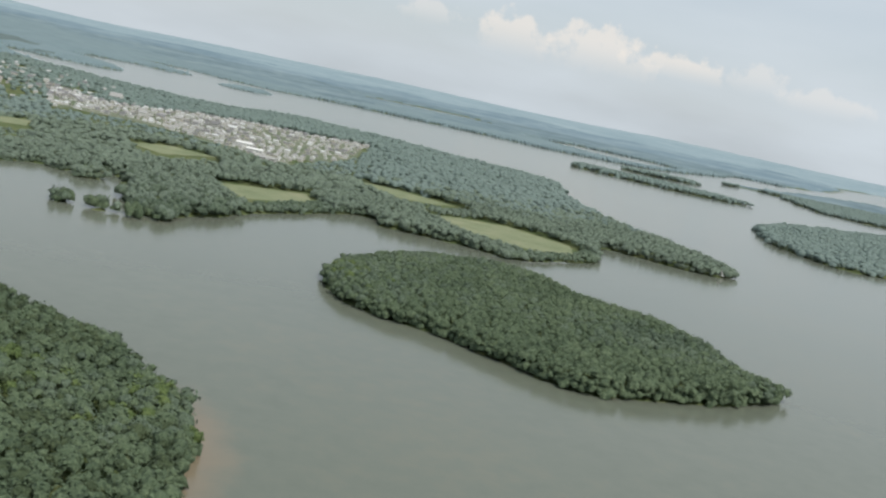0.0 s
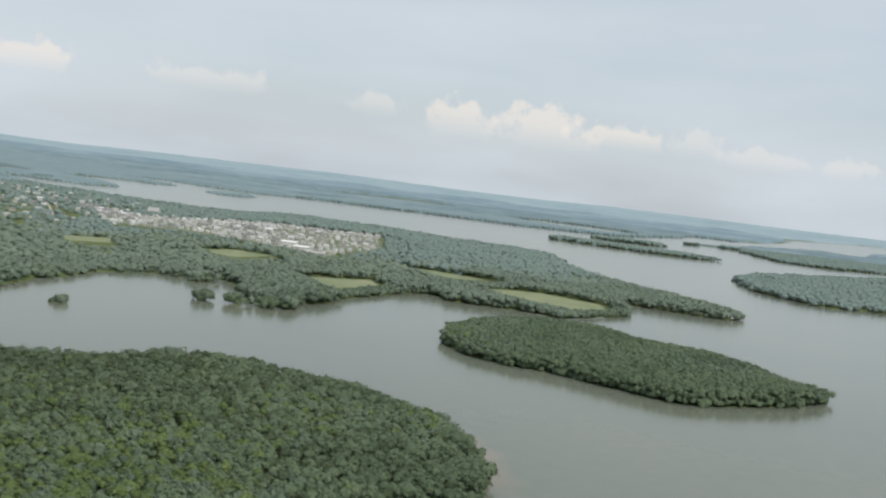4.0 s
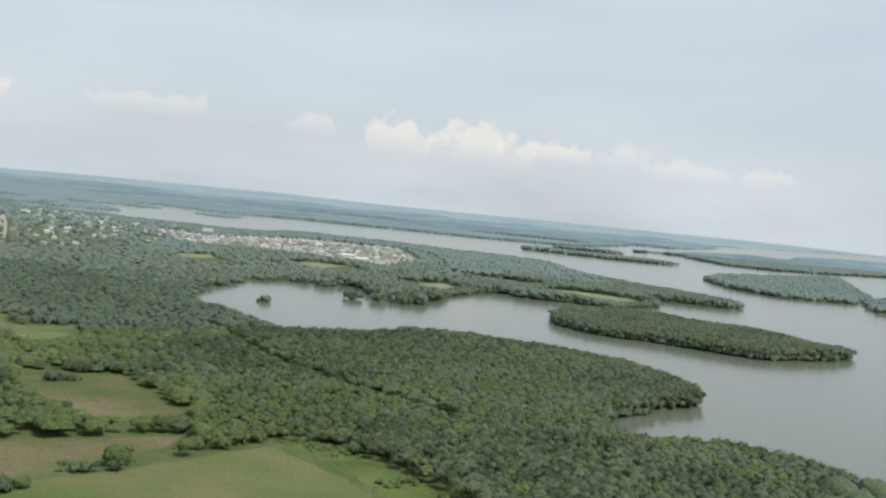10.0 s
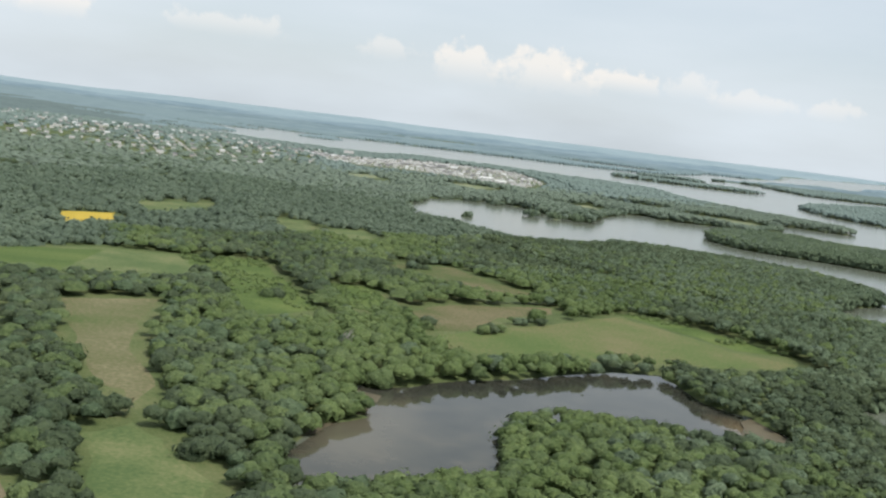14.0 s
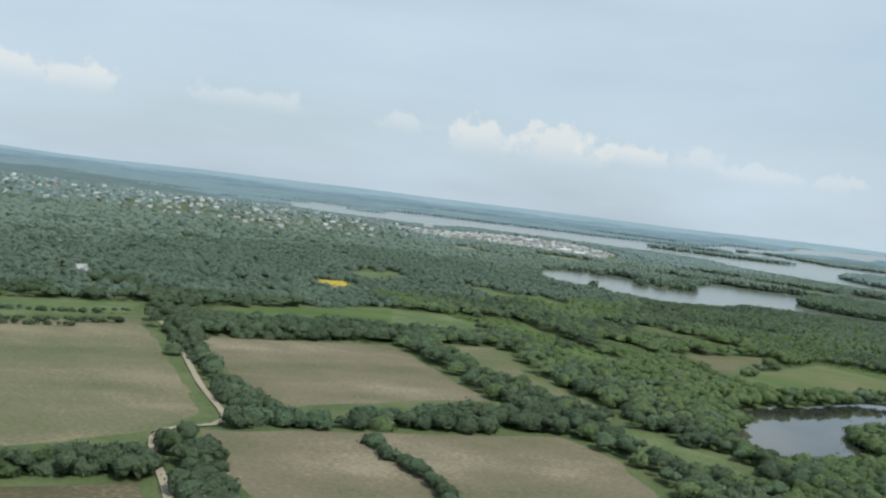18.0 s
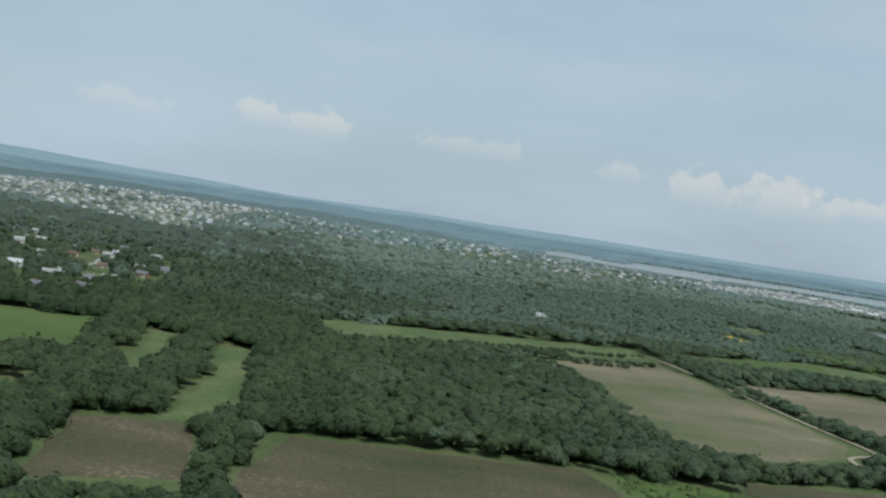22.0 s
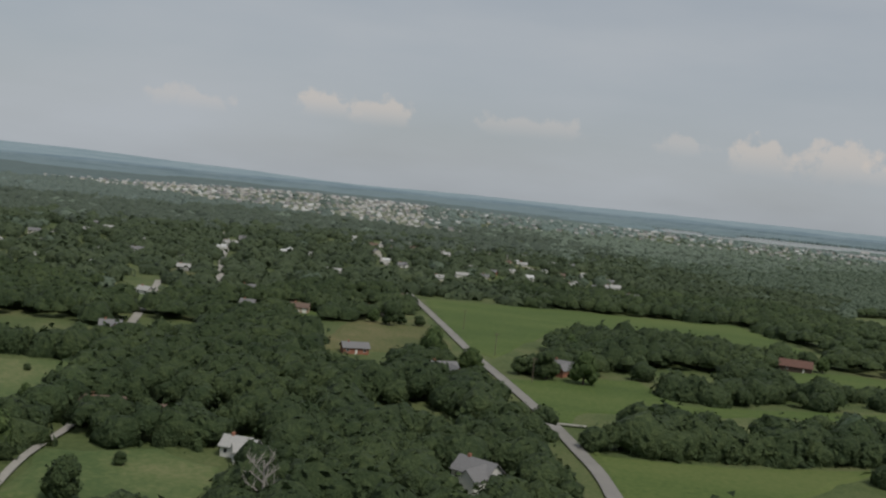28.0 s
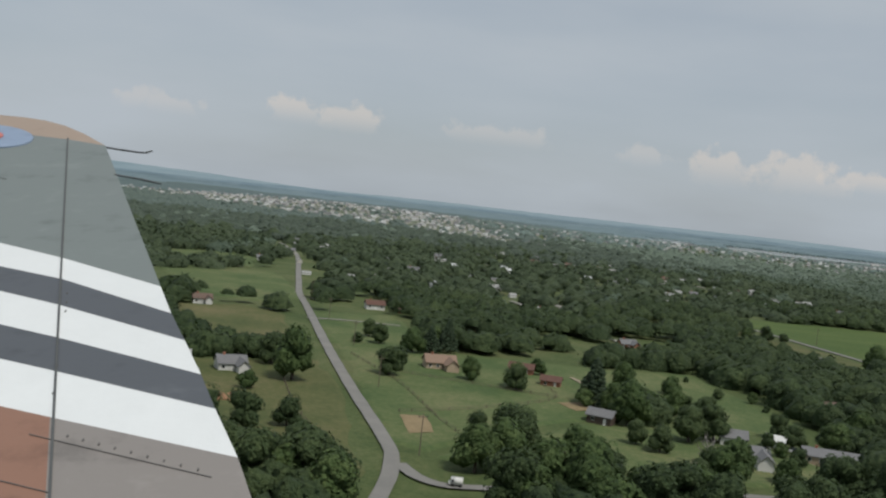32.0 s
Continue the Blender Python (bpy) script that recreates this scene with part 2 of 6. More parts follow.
MEADOW_TAN = surface("tan_green_meadow", [(0.390, (0.060, 0.096, 0.025)), (0.470, (0.082, 0.113, 0.034)), (0.540, (0.116, 0.120, 0.050)), (0.630, (0.152, 0.134, 0.070))], 0.022, 0.9, 0.95, 0.4, 0.06)
# pale hay, lifted and greyed further by distance haze mixed into the colour
HAY = surface("pale_hazed_hay_meadow", [(0.400, (0.130, 0.158, 0.086)), (0.500, (0.164, 0.188, 0.108)), (0.610, (0.208, 0.216, 0.134))], 0.05, 1.2, 0.95, 0.5, 0.08)
YELLOW = surface("ripe_grain", [(0.3, (0.284, 0.215, 0.026)), (0.7, (0.473, 0.344, 0.052))], 0.1, 1.5)
SCRUB = surface("scrub_grass", [(0.380, (0.044, 0.073, 0.017)), (0.500, (0.073, 0.110, 0.027)), (0.650, (0.117, 0.146, 0.044))], 0.06, 0.9, 0.95, 0.8, 0.3)
DIRT = surface("dirt_lane", [(0.3, (0.224, 0.181, 0.120)), (0.7, (0.361, 0.310, 0.232))], 0.3, 3.0)
ASPHALT = surface("old_asphalt", [(0.3, (0.165, 0.160, 0.150)), (0.7, (0.245, 0.236, 0.218))], 0.2, 3.0, 0.85, 0.2, 0.02)
CONCRETE = surface("pale_concrete", [(0.3, (0.224, 0.215, 0.194)), (0.7, (0.327, 0.314, 0.284))], 0.3, 2.5)
MUD = surface("pond_mud", [(0.3, (0.066, 0.058, 0.038)), (0.6, (0.110, 0.094, 0.060)), (0.8, (0.160, 0.130, 0.080))], 0.12, 1.5, 0.6, 0.3, 0.1)
TOWN_GROUND = surface("town_lots", [(0.42, (0.088, 0.115, 0.066)), (0.52, (0.130, 0.148, 0.100)), (0.62, (0.232, 0.228, 0.188))], 0.06, 0.35, 0.95, 0.2, 0.1)
SAND = surface("shore_sand", [(0.3, (0.172, 0.129, 0.069)), (0.7, (0.292, 0.224, 0.129))], 0.3, 2.0)


def water_material(name, stops, rough):
    m = surface(name, stops, 0.006, 0.12, rough, 0.06, 0.25, 0.5)
    m.node_tree.nodes["Principled BSDF"].inputs["IOR"].default_value = 1.33
    return m


def silted(m, x, y, length, breadth, turn, silt):
    """A plume of brown silt that lies in the water along a shore."""
    nodes, links = m.node_tree.nodes, m.node_tree.links
    b = nodes["Principled BSDF"]
    old = b.inputs["Base Color"].links[0].from_socket
    geo, mp, ln = nodes.new("ShaderNodeNewGeometry"), nodes.new("ShaderNodeMapping"), nodes.new("ShaderNodeVectorMath")
    mp.vector_type = "TEXTURE"
    mp.inputs["Location"].default_value, mp.inputs["Rotation"].default_value, mp.inputs["Scale"].default_value = (x, y, 0), (0, 0, radians(turn)), (length, breadth, 1000)
    ln.operation = "LENGTH"
    links.new(geo.outputs["Position"], mp.inputs["Vector"])
    links.new(mp.outputs["Vector"], ln.inputs[0])
    swirl = noise_node(nodes, links, 0.05, 4.0, 0.6, geo.outputs["Position"])
    add = nodes.new("ShaderNodeMath")
    add.operation = "ADD"
    links.new(ln.outputs["Value"], add.inputs[0])
    links.new(swirl.outputs["Fac"], add.inputs[1])
    fade = nodes.new("ShaderNodeMapRange")
    fade.interpolation_type = "SMOOTHSTEP"
    fade.inputs["From Min"].default_value, fade.inputs["From Max"].default_value = 0.7, 1.5
    fade.inputs["To Min"].default_value, fade.inputs["To Max"].default_value = 0.75, 0.0
    links.new(add.outputs[0], fade.inputs["Value"])
    mix = nodes.new("ShaderNodeMix")
    mix.data_type = "RGBA"
    mix.inputs["B"].default_value = (*silt, 1)
    links.new(fade.outputs["Result"], mix.inputs["Factor"])
    links.new(old, mix.inputs["A"])
    links.new(mix.outputs["Result"], b.inputs["Base Color"])


WATER = water_material("silty_river_water", [(0.25, (0.094, 0.107, 0.083)), (0.5, (0.113, 0.126, 0.100)), (0.8, (0.143, 0.140, 0.104))], 0.16)
silted(WATER, -30, 205, 48, 15, 100, (0.205, 0.158, 0.108))
POND = water_material("dark_pond_water", [(0.42, (0.030, 0.032, 0.026)), (0.5, (0.042, 0.043, 0.034)), (0.62, (0.072, 0.064, 0.046))], 0.04)
silted(POND, -300, -88, 20, 34, 0, (0.102, 0.092, 0.066))
silted(POND, -206, -78, 9, 20, 20, (0.15, 0.115, 0.07))


# ---- geometry helpers ----
def part(name, bm, material, parent=None, label="", smooth=False):
    me = bpy.data.meshes.new(name)
    bm.to_mesh(me)
    bm.free()
    me.materials.append(material)
    if smooth:
        me.shade_smooth()
    ob = new(name, me)
    ob.parent = parent
    if label:
        tagged(ob, label)
    return ob


def raw_mesh(name, verts, faces, material, smooth=True):
    """A mesh from arrays of places and of triangles or quads."""
    me = bpy.data.meshes.new(name)
    n = faces.shape[1]
    me.vertices.add(len(verts))
    me.vertices.foreach_set("co", verts.astype(np.float32).ravel())
    me.loops.add(faces.size)
    me.loops.foreach_set("vertex_index", faces.astype(np.int32).ravel())
    me.polygons.add(len(faces))
    me.polygons.foreach_set("loop_start", np.arange(0, faces.size, n, dtype=np.int32))
    me.polygons.foreach_set("loop_total", np.full(len(faces), n, dtype=np.int32))
    me.polygons.foreach_set("use_smooth", np.full(len(faces), smooth))
    me.materials.append(material)
    me.update(calc_edges=True)
    return new(name, me)


def hash2(ix, iy, seed):
    h = (ix.astype(np.int64) * 374761393 + iy.astype(np.int64) * 668265263 + seed * 974711) & 0x7FFFFFFF
    h = ((h ^ (h >> 13)) * 1274126177) & 0x7FFFFFFF
    return ((h ^ (h >> 16)) & 0xFFFF) / 65535.0


def vnoise(x, y, cell, seed=0):
    x, y = np.asarray(x, float) / cell, np.asarray(y, float) / cell
    ix, iy = np.floor(x), np.floor(y)
    u, v = x - ix, y - iy
    u, v = u * u * (3 - 2 * u), v * v * (3 - 2 * v)
    a, b = hash2(ix, iy, seed), hash2(ix + 1, iy, seed)
    c, d = hash2(ix, iy + 1, seed), hash2(ix + 1, iy + 1, seed)
    return (a * (1 - u) + b * u) * (1 - v) + (c * (1 - u) + d * u) * v


def inside(poly, x, y):
    hit = np.zeros(np.shape(x), bool)
    for (x0, y0), (x1, y1) in zip(poly, poly[1:] + poly[:1]):
        if y0 != y1:
            hit ^= ((y0 > y) != (y1 > y)) & (x < (x1 - x0) * (y - y0) / (y1 - y0) + x0)
    return hit


def edge_distance(line, x, y, closed=True):
    best = np.full(np.shape(x), 1e9)
    pts = line + line[:1] if closed else line
    for (x0, y0), (x1, y1) in zip(pts, pts[1:]):
        dx, dy = x1 - x0, y1 - y0
        u = np.clip(((x - x0) * dx + (y - y0) * dy) / (dx * dx + dy * dy + 1e-9), 0, 1)
        best = np.minimum(best, np.hypot(x - x0 - u * dx, y - y0 - u * dy))
    return best


def rounded(line, step=4.0, closed=False):
    """A Catmull-Rom line through the corners."""
    p = [Vector((*q, 0)) for q in line]
    n, out = len(p), []
    for i in range(n if closed else n - 1):
        a, b, c, d = (p[(i + k) % n] if closed else p[min(max(i + k, 0), n - 1)] for k in (-1, 0, 1, 2))
        m = max(2, int((c - b).length / step))
        for k in range(m):
            t = k / m
            out.append(0.5 * (2 * b + (c - a) * t + (2 * a - 5 * b + 4 * c - d) * t * t + (3 * b - a - 3 * c + d) * t ** 3))
    if not closed:
        out.append(p[-1])
    return [(v.x, v.y) for v in out]


# ---- the plan: coast, islands, fields, roads ----
MAINLAND = [(-150, -2600), (-90, -1500), (-230, -950), (-110, -640), (-205, -420), (-150, -300), (-195, -200), (-168, -140), (-178, -85), (-176, -70), (-173, -56), (-168, -46), (-153, -44), (-136, -41), (-110, -30),
            (-70, 0), (-44, 20), (-36, 42), (-47, 64), (-59, 75), (-71, 78), (-84, 75), (-93, 84), (-93, 98), (-84, 112),
            (-81, 121), (-66, 133), (-55, 144), (-40, 150), (-29, 158), (-25, 176), (-27, 206), (-36, 226), (-62, 258), (-96, 280), (-125, 289)]
COVE = [(-147, 271), (-170, 274), (-190, 271), (-203, 300), (-214, 326), (-226, 345), (-236, 385), (-231, 428), (-221, 464), (-211, 482),
        (-202, 524), (-188, 530), (-176, 544), (-161, 532), (-147, 565), (-130, 545), (-118, 500), (-108, 462), (-92, 450), (-71, 498),
        (-40, 548), (-30, 572), (-2, 592), (3, 560), (15, 562), (48, 553), (75, 537), (111, 563), (132, 578), (140, 600)]
CAPE = [(138, 625), (153, 662), (183, 645), (212, 627), (227, 631), (238, 645), (228, 700), (215, 745), (193, 799), (180, 900),
        (176, 970), (180, 1060), (180, 1120), (140, 1150), (60, 1190), (0, 1240), (-62, 1260), (-110, 1310), (-180, 1250), (-260, 1240),
        (-340, 1280), (-410, 1320), (-500, 1400), (-580, 1540), (-640, 1640), (-900, 1720), (-1500, 1800), (-5200, 2000), (-5200, -2600)]
FAR_SHORE = [(-5200, 1990), (-1500, 1790), (-900, 1700), (-640, 1615), (-520, 1552), (-455, 1540), (-415, 1578), (-440, 1640), (-520, 1720), (-560, 1850),
             (-470, 1905), (-405, 1860), (-374, 1880), (-395, 1940), (-480, 2040), (-520, 2130), (-430, 2130), (-330, 2030), (-227, 1990), (-115, 2030), (3, 2000),
             (130, 1985), (210, 1960), (290, 1930), (398, 1950), (490, 1970), (530, 2005), (640, 2150), (760, 2330), (900, 2560),
             (1150, 2900), (1500, 3250), (2200, 3700), (3400, 4000), (5200, 4300), (5200, 5200), (-5200, 5200)]
EAST_LAND = [(655, 1965), (714, 2000), (770, 1970), (735, 1790), (730, 1660), (800, 1620), (960, 1690), (1114, 1790), (1400, 1950), (1800, 2100), (2600, 2400), (5200, 3200), (5200, 4000),
             (3400, 3600), (2300, 3200), (1700, 2850), (1250, 2480), (980, 2260), (780, 2070), (690, 2030)]
SOUTH_EAST = [(900, 900), (1100, 760), (1500, 400), (5200, -600), (5200, 2600), (2800, 1900), (1700, 1500), (1150, 1200)]
ISLAND = [(-14, 398), (-6, 368), (7, 352), (21, 349), (34, 337), (52, 320), (69, 307), (83, 304), (108, 312), (139, 330),
          (153, 344), (148, 356), (138, 394), (125, 425), (98, 448), (77, 482), (56, 497), (30, 482), (13, 465), (-9, 424)]
SMALL_ISLANDS = []


def islet(*corners):
    SMALL_ISLANDS.append(list(corners))


islet((-297, 1775), (-268, 1752), (-236, 1742), (-212, 1782), (-222, 1822), (-262, 1832), (-290, 1812))
islet((275, 1535), (310, 1508), (343, 1492), (420, 1445), (480, 1440), (535, 1450), (520, 1490), (440, 1530), (370, 1575), (300, 1600))
islet((398, 1755), (440, 1728), (500, 1722), (545, 1745), (540, 1790), (470, 1815), (410, 1805))
islet((400, 1062), (366, 935), (386, 834), (468, 834), (560, 930), (640, 1090), (760, 1300), (850, 1470), (620, 1300), (475, 1180))
islet((428, 726), (507, 867), (641, 985), (860, 1080), (900, 980), (700, 800), (560, 700))
islet((760, 2540), (850, 2500), (960, 2480), (1280, 2780), (1480, 3080), (1330, 3120), (980, 2800))
islet((-196, 397), (-193, 400), (-190, 397), (-193, 393))
islet((-141, 453), (-134, 456), (-130, 450), (-136, 444), (-141, 447))
islet((-124, 452), (-117, 456), (-112, 450), (-116, 445), (-123, 446))
islet((-158, 534), (-146, 541), (-138, 530), (-152, 523))
# arms of the river between the far headlands
LAKES = [[(300, 2330), (335, 2200), (400, 2065), (500, 2035), (545, 2060), (640, 2200), (620, 2330), (444, 2390)], [(1100, 2560), (1200, 2340), (1330, 2410), (1560, 3020), (1420, 3120)],
         [(-120, 2560), (60, 2500), (260, 2560), (200, 2760), (-60, 2740)]]
POND_SHORE = [(-308, -66), (-297, -57), (-285, -57), (-277, -48), (-259, -43), (-238, -31), (-224, -25), (-211, -25), (-210, -50), (-203, -64),
              (-199, -76), (-206, -90), (-215, -89), (-226, -89), (-235, -83), (-246, -77), (-259, -75), (-268, -88), (-277, -120), (-310, -128),
              (-316, -112), (-310, -100), (-306, -88), (-298, -83), (-303, -73)]

# name of the material, then the corners
FIELDS = []


def plot(material, *corners):
    """One field of the plan, by its corners."""
    FIELDS.append((material, list(corners)))


plot(HAY, (-99, 596), (-42, 624), (-36, 586), (-71, 556))
plot(HAY, (-23, 740), (12, 738), (56, 715), (36, 699), (8, 697))
plot(HAY, (25, 645), (60, 660), (88, 664), (126, 630), (120, 586), (90, 583), (47, 607))
plot(HAY, (-172, 690), (-146, 715), (-112, 704), (-141, 670))
plot(HAY, (-268, 686), (-236, 700), (-230, 670), (-258, 660))
plot(CROP_MIX, (-276, 139), (-262, 137), (-244, 140), (-233, 110), (-220, 88), (-244, 76), (-267, 102))
plot(CROP_MIX, (-280, 28), (-261, 50), (-220, 63), (-222, 50), (-246, 33), (-259, 9), (-274, 4))
plot(MEADOW_TAN, (-276, -18), (-273, 0), (-246, 20), (-220, 39), (-198, 58), (-186, 41), (-174, 13), (-156, 2), (-168, -8), (-193, -13), (-225, -14), (-250, -24))
plot(SCRUB, (-356, 106), (-324, 109), (-304, 19), (-327, 3))
plot(GRASS, (-298, 234), (-275, 241), (-272, 206), (-291, 194))
plot(GRASS, (-330, 250), (-306, 262), (-306, 244), (-326, 238))
plot(SCRUB, (-300, 70), (-284, 72), (-278, 34), (-300, 26))
plot(GRASS, (-412, 72), (-390, 102), (-350, 104), (-345, 62), (-386, 48), (-402, 41))
plot(CROP_GREEN, (-378, 6), (-350, 17), (-352, -17), (-349, -46), (-340, -75), (-343, -96), (-347, -79), (-353, -77), (-363, -46))
plot(GRASS, (-349, -108), (-342, -98), (-330, -119), (-324, -127), (-326, -144), (-342, -138))
plot(CROP, (-455, -20), (-390, -1), (-372, -84), (-391, -89), (-411, -101), (-430, -113), (-441, -86), (-450, -48))
plot(CROP, (-447, -138), (-412, -129), (-362, -117), (-354, -136), (-353, -175), (-432, -192), (-441, -160))
plot(GRASS, (-396, 269), (-385, 225), (-358, 265), (-357, 297), (-376, 288))
plot(GRASS, (-324, 217), (-309, 244), (-300, 233), (-313, 195))
plot(SCRUB, (-201, 66), (-184, 61), (-169, 43), (-160, 26), (-156, 13), (-172, 14), (-180, 31), (-192, 56))
plot(YELLOW, (-418, 198), (-396, 212), (-391, 178), (-411, 164))
plot(CROP_THIN, (-536, -46), (-478, 10), (-463, -50), (-446, -122), (-454, -142), (-466, -152), (-477, -161), (-502, -161), (-508, -135), (-514, -90), (-522, -58))
plot(GRASS, (-614, -20), (-549, 12), (-481, 42), (-482, 14), (-538, -31), (-567, -43), (-597, -68))
plot(GRASS_LUSH, (-466, 30), (-440, 62), (-406, 88), (-380, 98), (-386, 40), (-396, 56), (-445, 32))
plot(CROP_DARK, (-494, -189), (-453, -176), (-443, -200), (-450, -230), (-496, -226))
plot(CROP_DARK, (-588, -210), (-560, -206), (-528, -201), (-519, -224), (-530, -262), (-590, -256))
plot(SCRUB, (-524, -201), (-498, -198), (-500, -224), (-517, -228))
plot(GRASS_LUSH, (-714, -117), (-664, -98), (-653, -159), (-664, -174), (-678, -176), (-695, -169))
plot(GRASS_LUSH, (-682, -214), (-672, -203), (-656, -198), (-643, -201), (-644, -226), (-661, -233), (-682, -238))
plot(GRASS_LUSH, (-722, -270), (-695, -265), (-664, -252), (-652, -244), (-631, -246), (-630, -261), (-648, -261), (-665, -266), (-693, -272), (-717, -283))
plot(GRASS, (-647, -107), (-638, -105), (-627, -184), (-635, -168))
plot(GRASS, (-624, -120), (-617, -114), (-604, -173), (-606, -212), (-612, -213), (-616, -152))
plot(CROP_DARK, (-626, -220), (-608, -213), (-603, -220), (-596, -250), (-619, -262))
plot(GRASS_LUSH, (-779, -119), (-725, -108), (-671, -103), (-667, -140), (-660, -166), (-671, -184), (-689, -175), (-704, -158), (-738, -177), (-750, -221), (-754, -237), (-764, -222))
plot(GRASS_LUSH, (-753, -263), (-735, -250), (-722, -245), (-716, -268), (-722, -285), (-738, -288), (-741, -301), (-746, -297))
plot(GRASS, (-716, -230), (-699, -229), (-703, -240), (-715, -248))
plot(GRASS_LUSH, (-740, -305), (-737, -320), (-716, -318), (-688, -309), (-701, -323), (-712, -340), (-738, -345))
plot(GRASS_DRY, (-796, -201), (-776, -172), (-763, -236), (-775, -243), (-796, -250))
plot(GRASS_DRY, (-668, -330), (-655, -314), (-640, -330), (-655, -345))
plot(GRASS, (-878, -299), (-856, -299), (-833, -293), (-828, -328), (-824, -342), (-837, -362), (-850, -350), (-866, -332))
plot(GRASS, (-815, -351), (-801, -345), (-790, -350), (-790, -372), (-812, -372))
plot(GRASS, (-976, -138), (-957, -138), (-933, -226), (-946, -222))
plot(GRASS_DRY, (-944, -343), (-920, -328), (-912, -360), (-905, -413), (-918, -404), (-930, -396), (-940, -370))
plot(GRASS, (-932, -250), (-907, -238), (-896, -300), (-879, -300), (-862, -325), (-868, -362), (-880, -372), (-897, -396), (-904, -392), (-914, -330))
plot(GRASS, (-870, -365), (-852, -360), (-836, -372), (-832, -392), (-866, -398), (-890, -402), (-896, -398))
plot(GRASS_DRY, (-790, -384), (-770, -372), (-760, -392), (-786, -400))
plot(GRASS, (-994, -169), (-975, -149), (-952, -165), (-946, -212), (-940, -240), (-958, -236), (-976, -222))
plot(GRASS_DRY, (-966, -264), (-950, -250), (-937, -262), (-930, -292), (-926, -318), (-942, -316), (-956, -296))
plot(GRASS, (-1019, -80), (-998, -61), (-975, -75), (-968, -134), (-984, -104), (-1006, -108))
ROADS = []


def way(name, material, width, *corners):
    """One road or lane of the plan."""
    ROADS.append((name, material, width, list(corners)))


way("road", ASPHALT, 2.4, (-786, -108), (-777, -150), (-769, -188), (-760, -232), (-752, -266), (-746, -293), (-741, -320), (-738, -345), (-736, -420))
way("road", ASPHALT, 2.2, (-985, 60), (-965, -20), (-947, -150), (-940, -203), (-933, -240), (-921, -305), (-911, -356), (-904, -389), (-902, -404), (-904, -430), (-915, -520))
way("road", ASPHALT, 2, (-901, -404), (-899, -409), (-896, -412), (-892, -412), (-880, -409), (-860, -403), (-841, -400), (-822, -394), (-790, -386), (-742, -372))
way("dirt_lane", DIRT, 1.6, (-478, 24), (-472, 10), (-459, -44), (-449, -94), (-441, -128), (-447, -136), (-453, -142), (-453, -155), (-446, -190), (-440, -240))
way("street", CONCRETE, 2.4, (-920, 130), (-895, 50), (-872, -48), (-850, -136), (-846, -180))
way("street", CONCRETE, 2.2, (-866, -150), (-858, -179), (-847, -222), (-840, -251))
way("street", CONCRETE, 2.2, (-830, 200), (-815, 55), (-806, 10))
way("street", CONCRETE, 2.4, (-762, 215), (-748, 150), (-734, 94), (-726, 40))
way("street", CONCRETE, 2.6, (-558, 1134), (-521, 1036), (-454, 769), (-426, 637))
way("street", CONCRETE, 2.6, (-461, 948), (-430, 821), (-401, 682))
way("street", CONCRETE, 2.4, (-394, 840), (-363, 705))
way("street", CONCRETE, 2.4, (-363, 965), (-347, 935), (-304, 802))
way("street", CONCRETE, 2.6, (-290, 905), (-160, 850), (-60, 790))
way("street", CONCRETE, 2.2, (-180, 960), (-120, 860), (-95, 770))
way("track", SCRUB, 2.2, (-219, 269), (-207, 227), (-199, 200), (-186, 168), (-174, 145), (-162, 126), (-149, 107), (-142, 95))
way("driveway", CONCRETE, 1.2, (-818, -328), (-816, -340), (-815, -356), (-812, -372), (-808, -392))
way("driveway", CONCRETE, 1.2, (-746, -302), (-738, -302))
way("driveway", CONCRETE, 1.3, (-930, -266), (-916, -262), (-905, -262))
way("driveway", DIRT, 1.1, (-866, -318), (-862, -335), (-860, -345), (-862, -352))
# rows of trees and bushes across the fields: corners, crown radius, spacing
HEDGES = []


def hedgerow(radius, spacing, *corners):
    """One row of trees, with its crown radius and spacing."""
    HEDGES.append((list(corners), radius, spacing))


hedgerow(2, 1.7, (-498, -187), (-489, -185), (-480, -182))
hedgerow(2.2, 1.9, (-498, -184), (-489, -182), (-480, -179))
hedgerow(2, 1.7, (-475, -178), (-464, -174), (-452, -170))
hedgerow(2.2, 1.9, (-475, -175), (-464, -171), (-452, -167))
hedgerow(1.9, 2.4, (-466, -14), (-453, -61), (-442, -98), (-435, -130))
hedgerow(2.1, 2.2, (-450, -152), (-443, -170), (-438, -187))
hedgerow(1.5, 2.2, (-556, -45), (-544, -34), (-529, -28))
hedgerow(1.5, 2, (-521, -28), (-501, -20), (-481, -9))
hedgerow(2.1, 2.2, (-444, -17), (-426, -10), (-405, 3))
hedgerow(1.7, 2.6, (-411, -137), (-406, -152), (-401, -165), (-399, -190))
hedgerow(1.3, 2.9, (-554, -27), (-540, -18), (-524, -5), (-505, 2), (-482, 12))
hedgerow(1.4, 2.4, (-540, -41), (-528, -39))
hedgerow(1.3, 2.6, (-519, -33), (-493, -25))
hedgerow(1.5, 3.2, (-595, -62), (-567, -40), (-545, -30))
hedgerow(1.8, 2.4, (-257, 6), (-249, 13))
hedgerow(1.6, 2.4, (-244, 24), (-232, 28))
hedgerow(1.3, 3, (-318, 46), (-316, 52))
hedgerow(2, 3, (-320, 35), (-318, 36))
hedgerow(2.4, 2.2, (-264, 124), (-256, 127))
hedgerow(2, 3, (-274, 8), (-273, 9))
hedgerow(2, 2.8, (-345, 72), (-338, 60), (-334, 50))
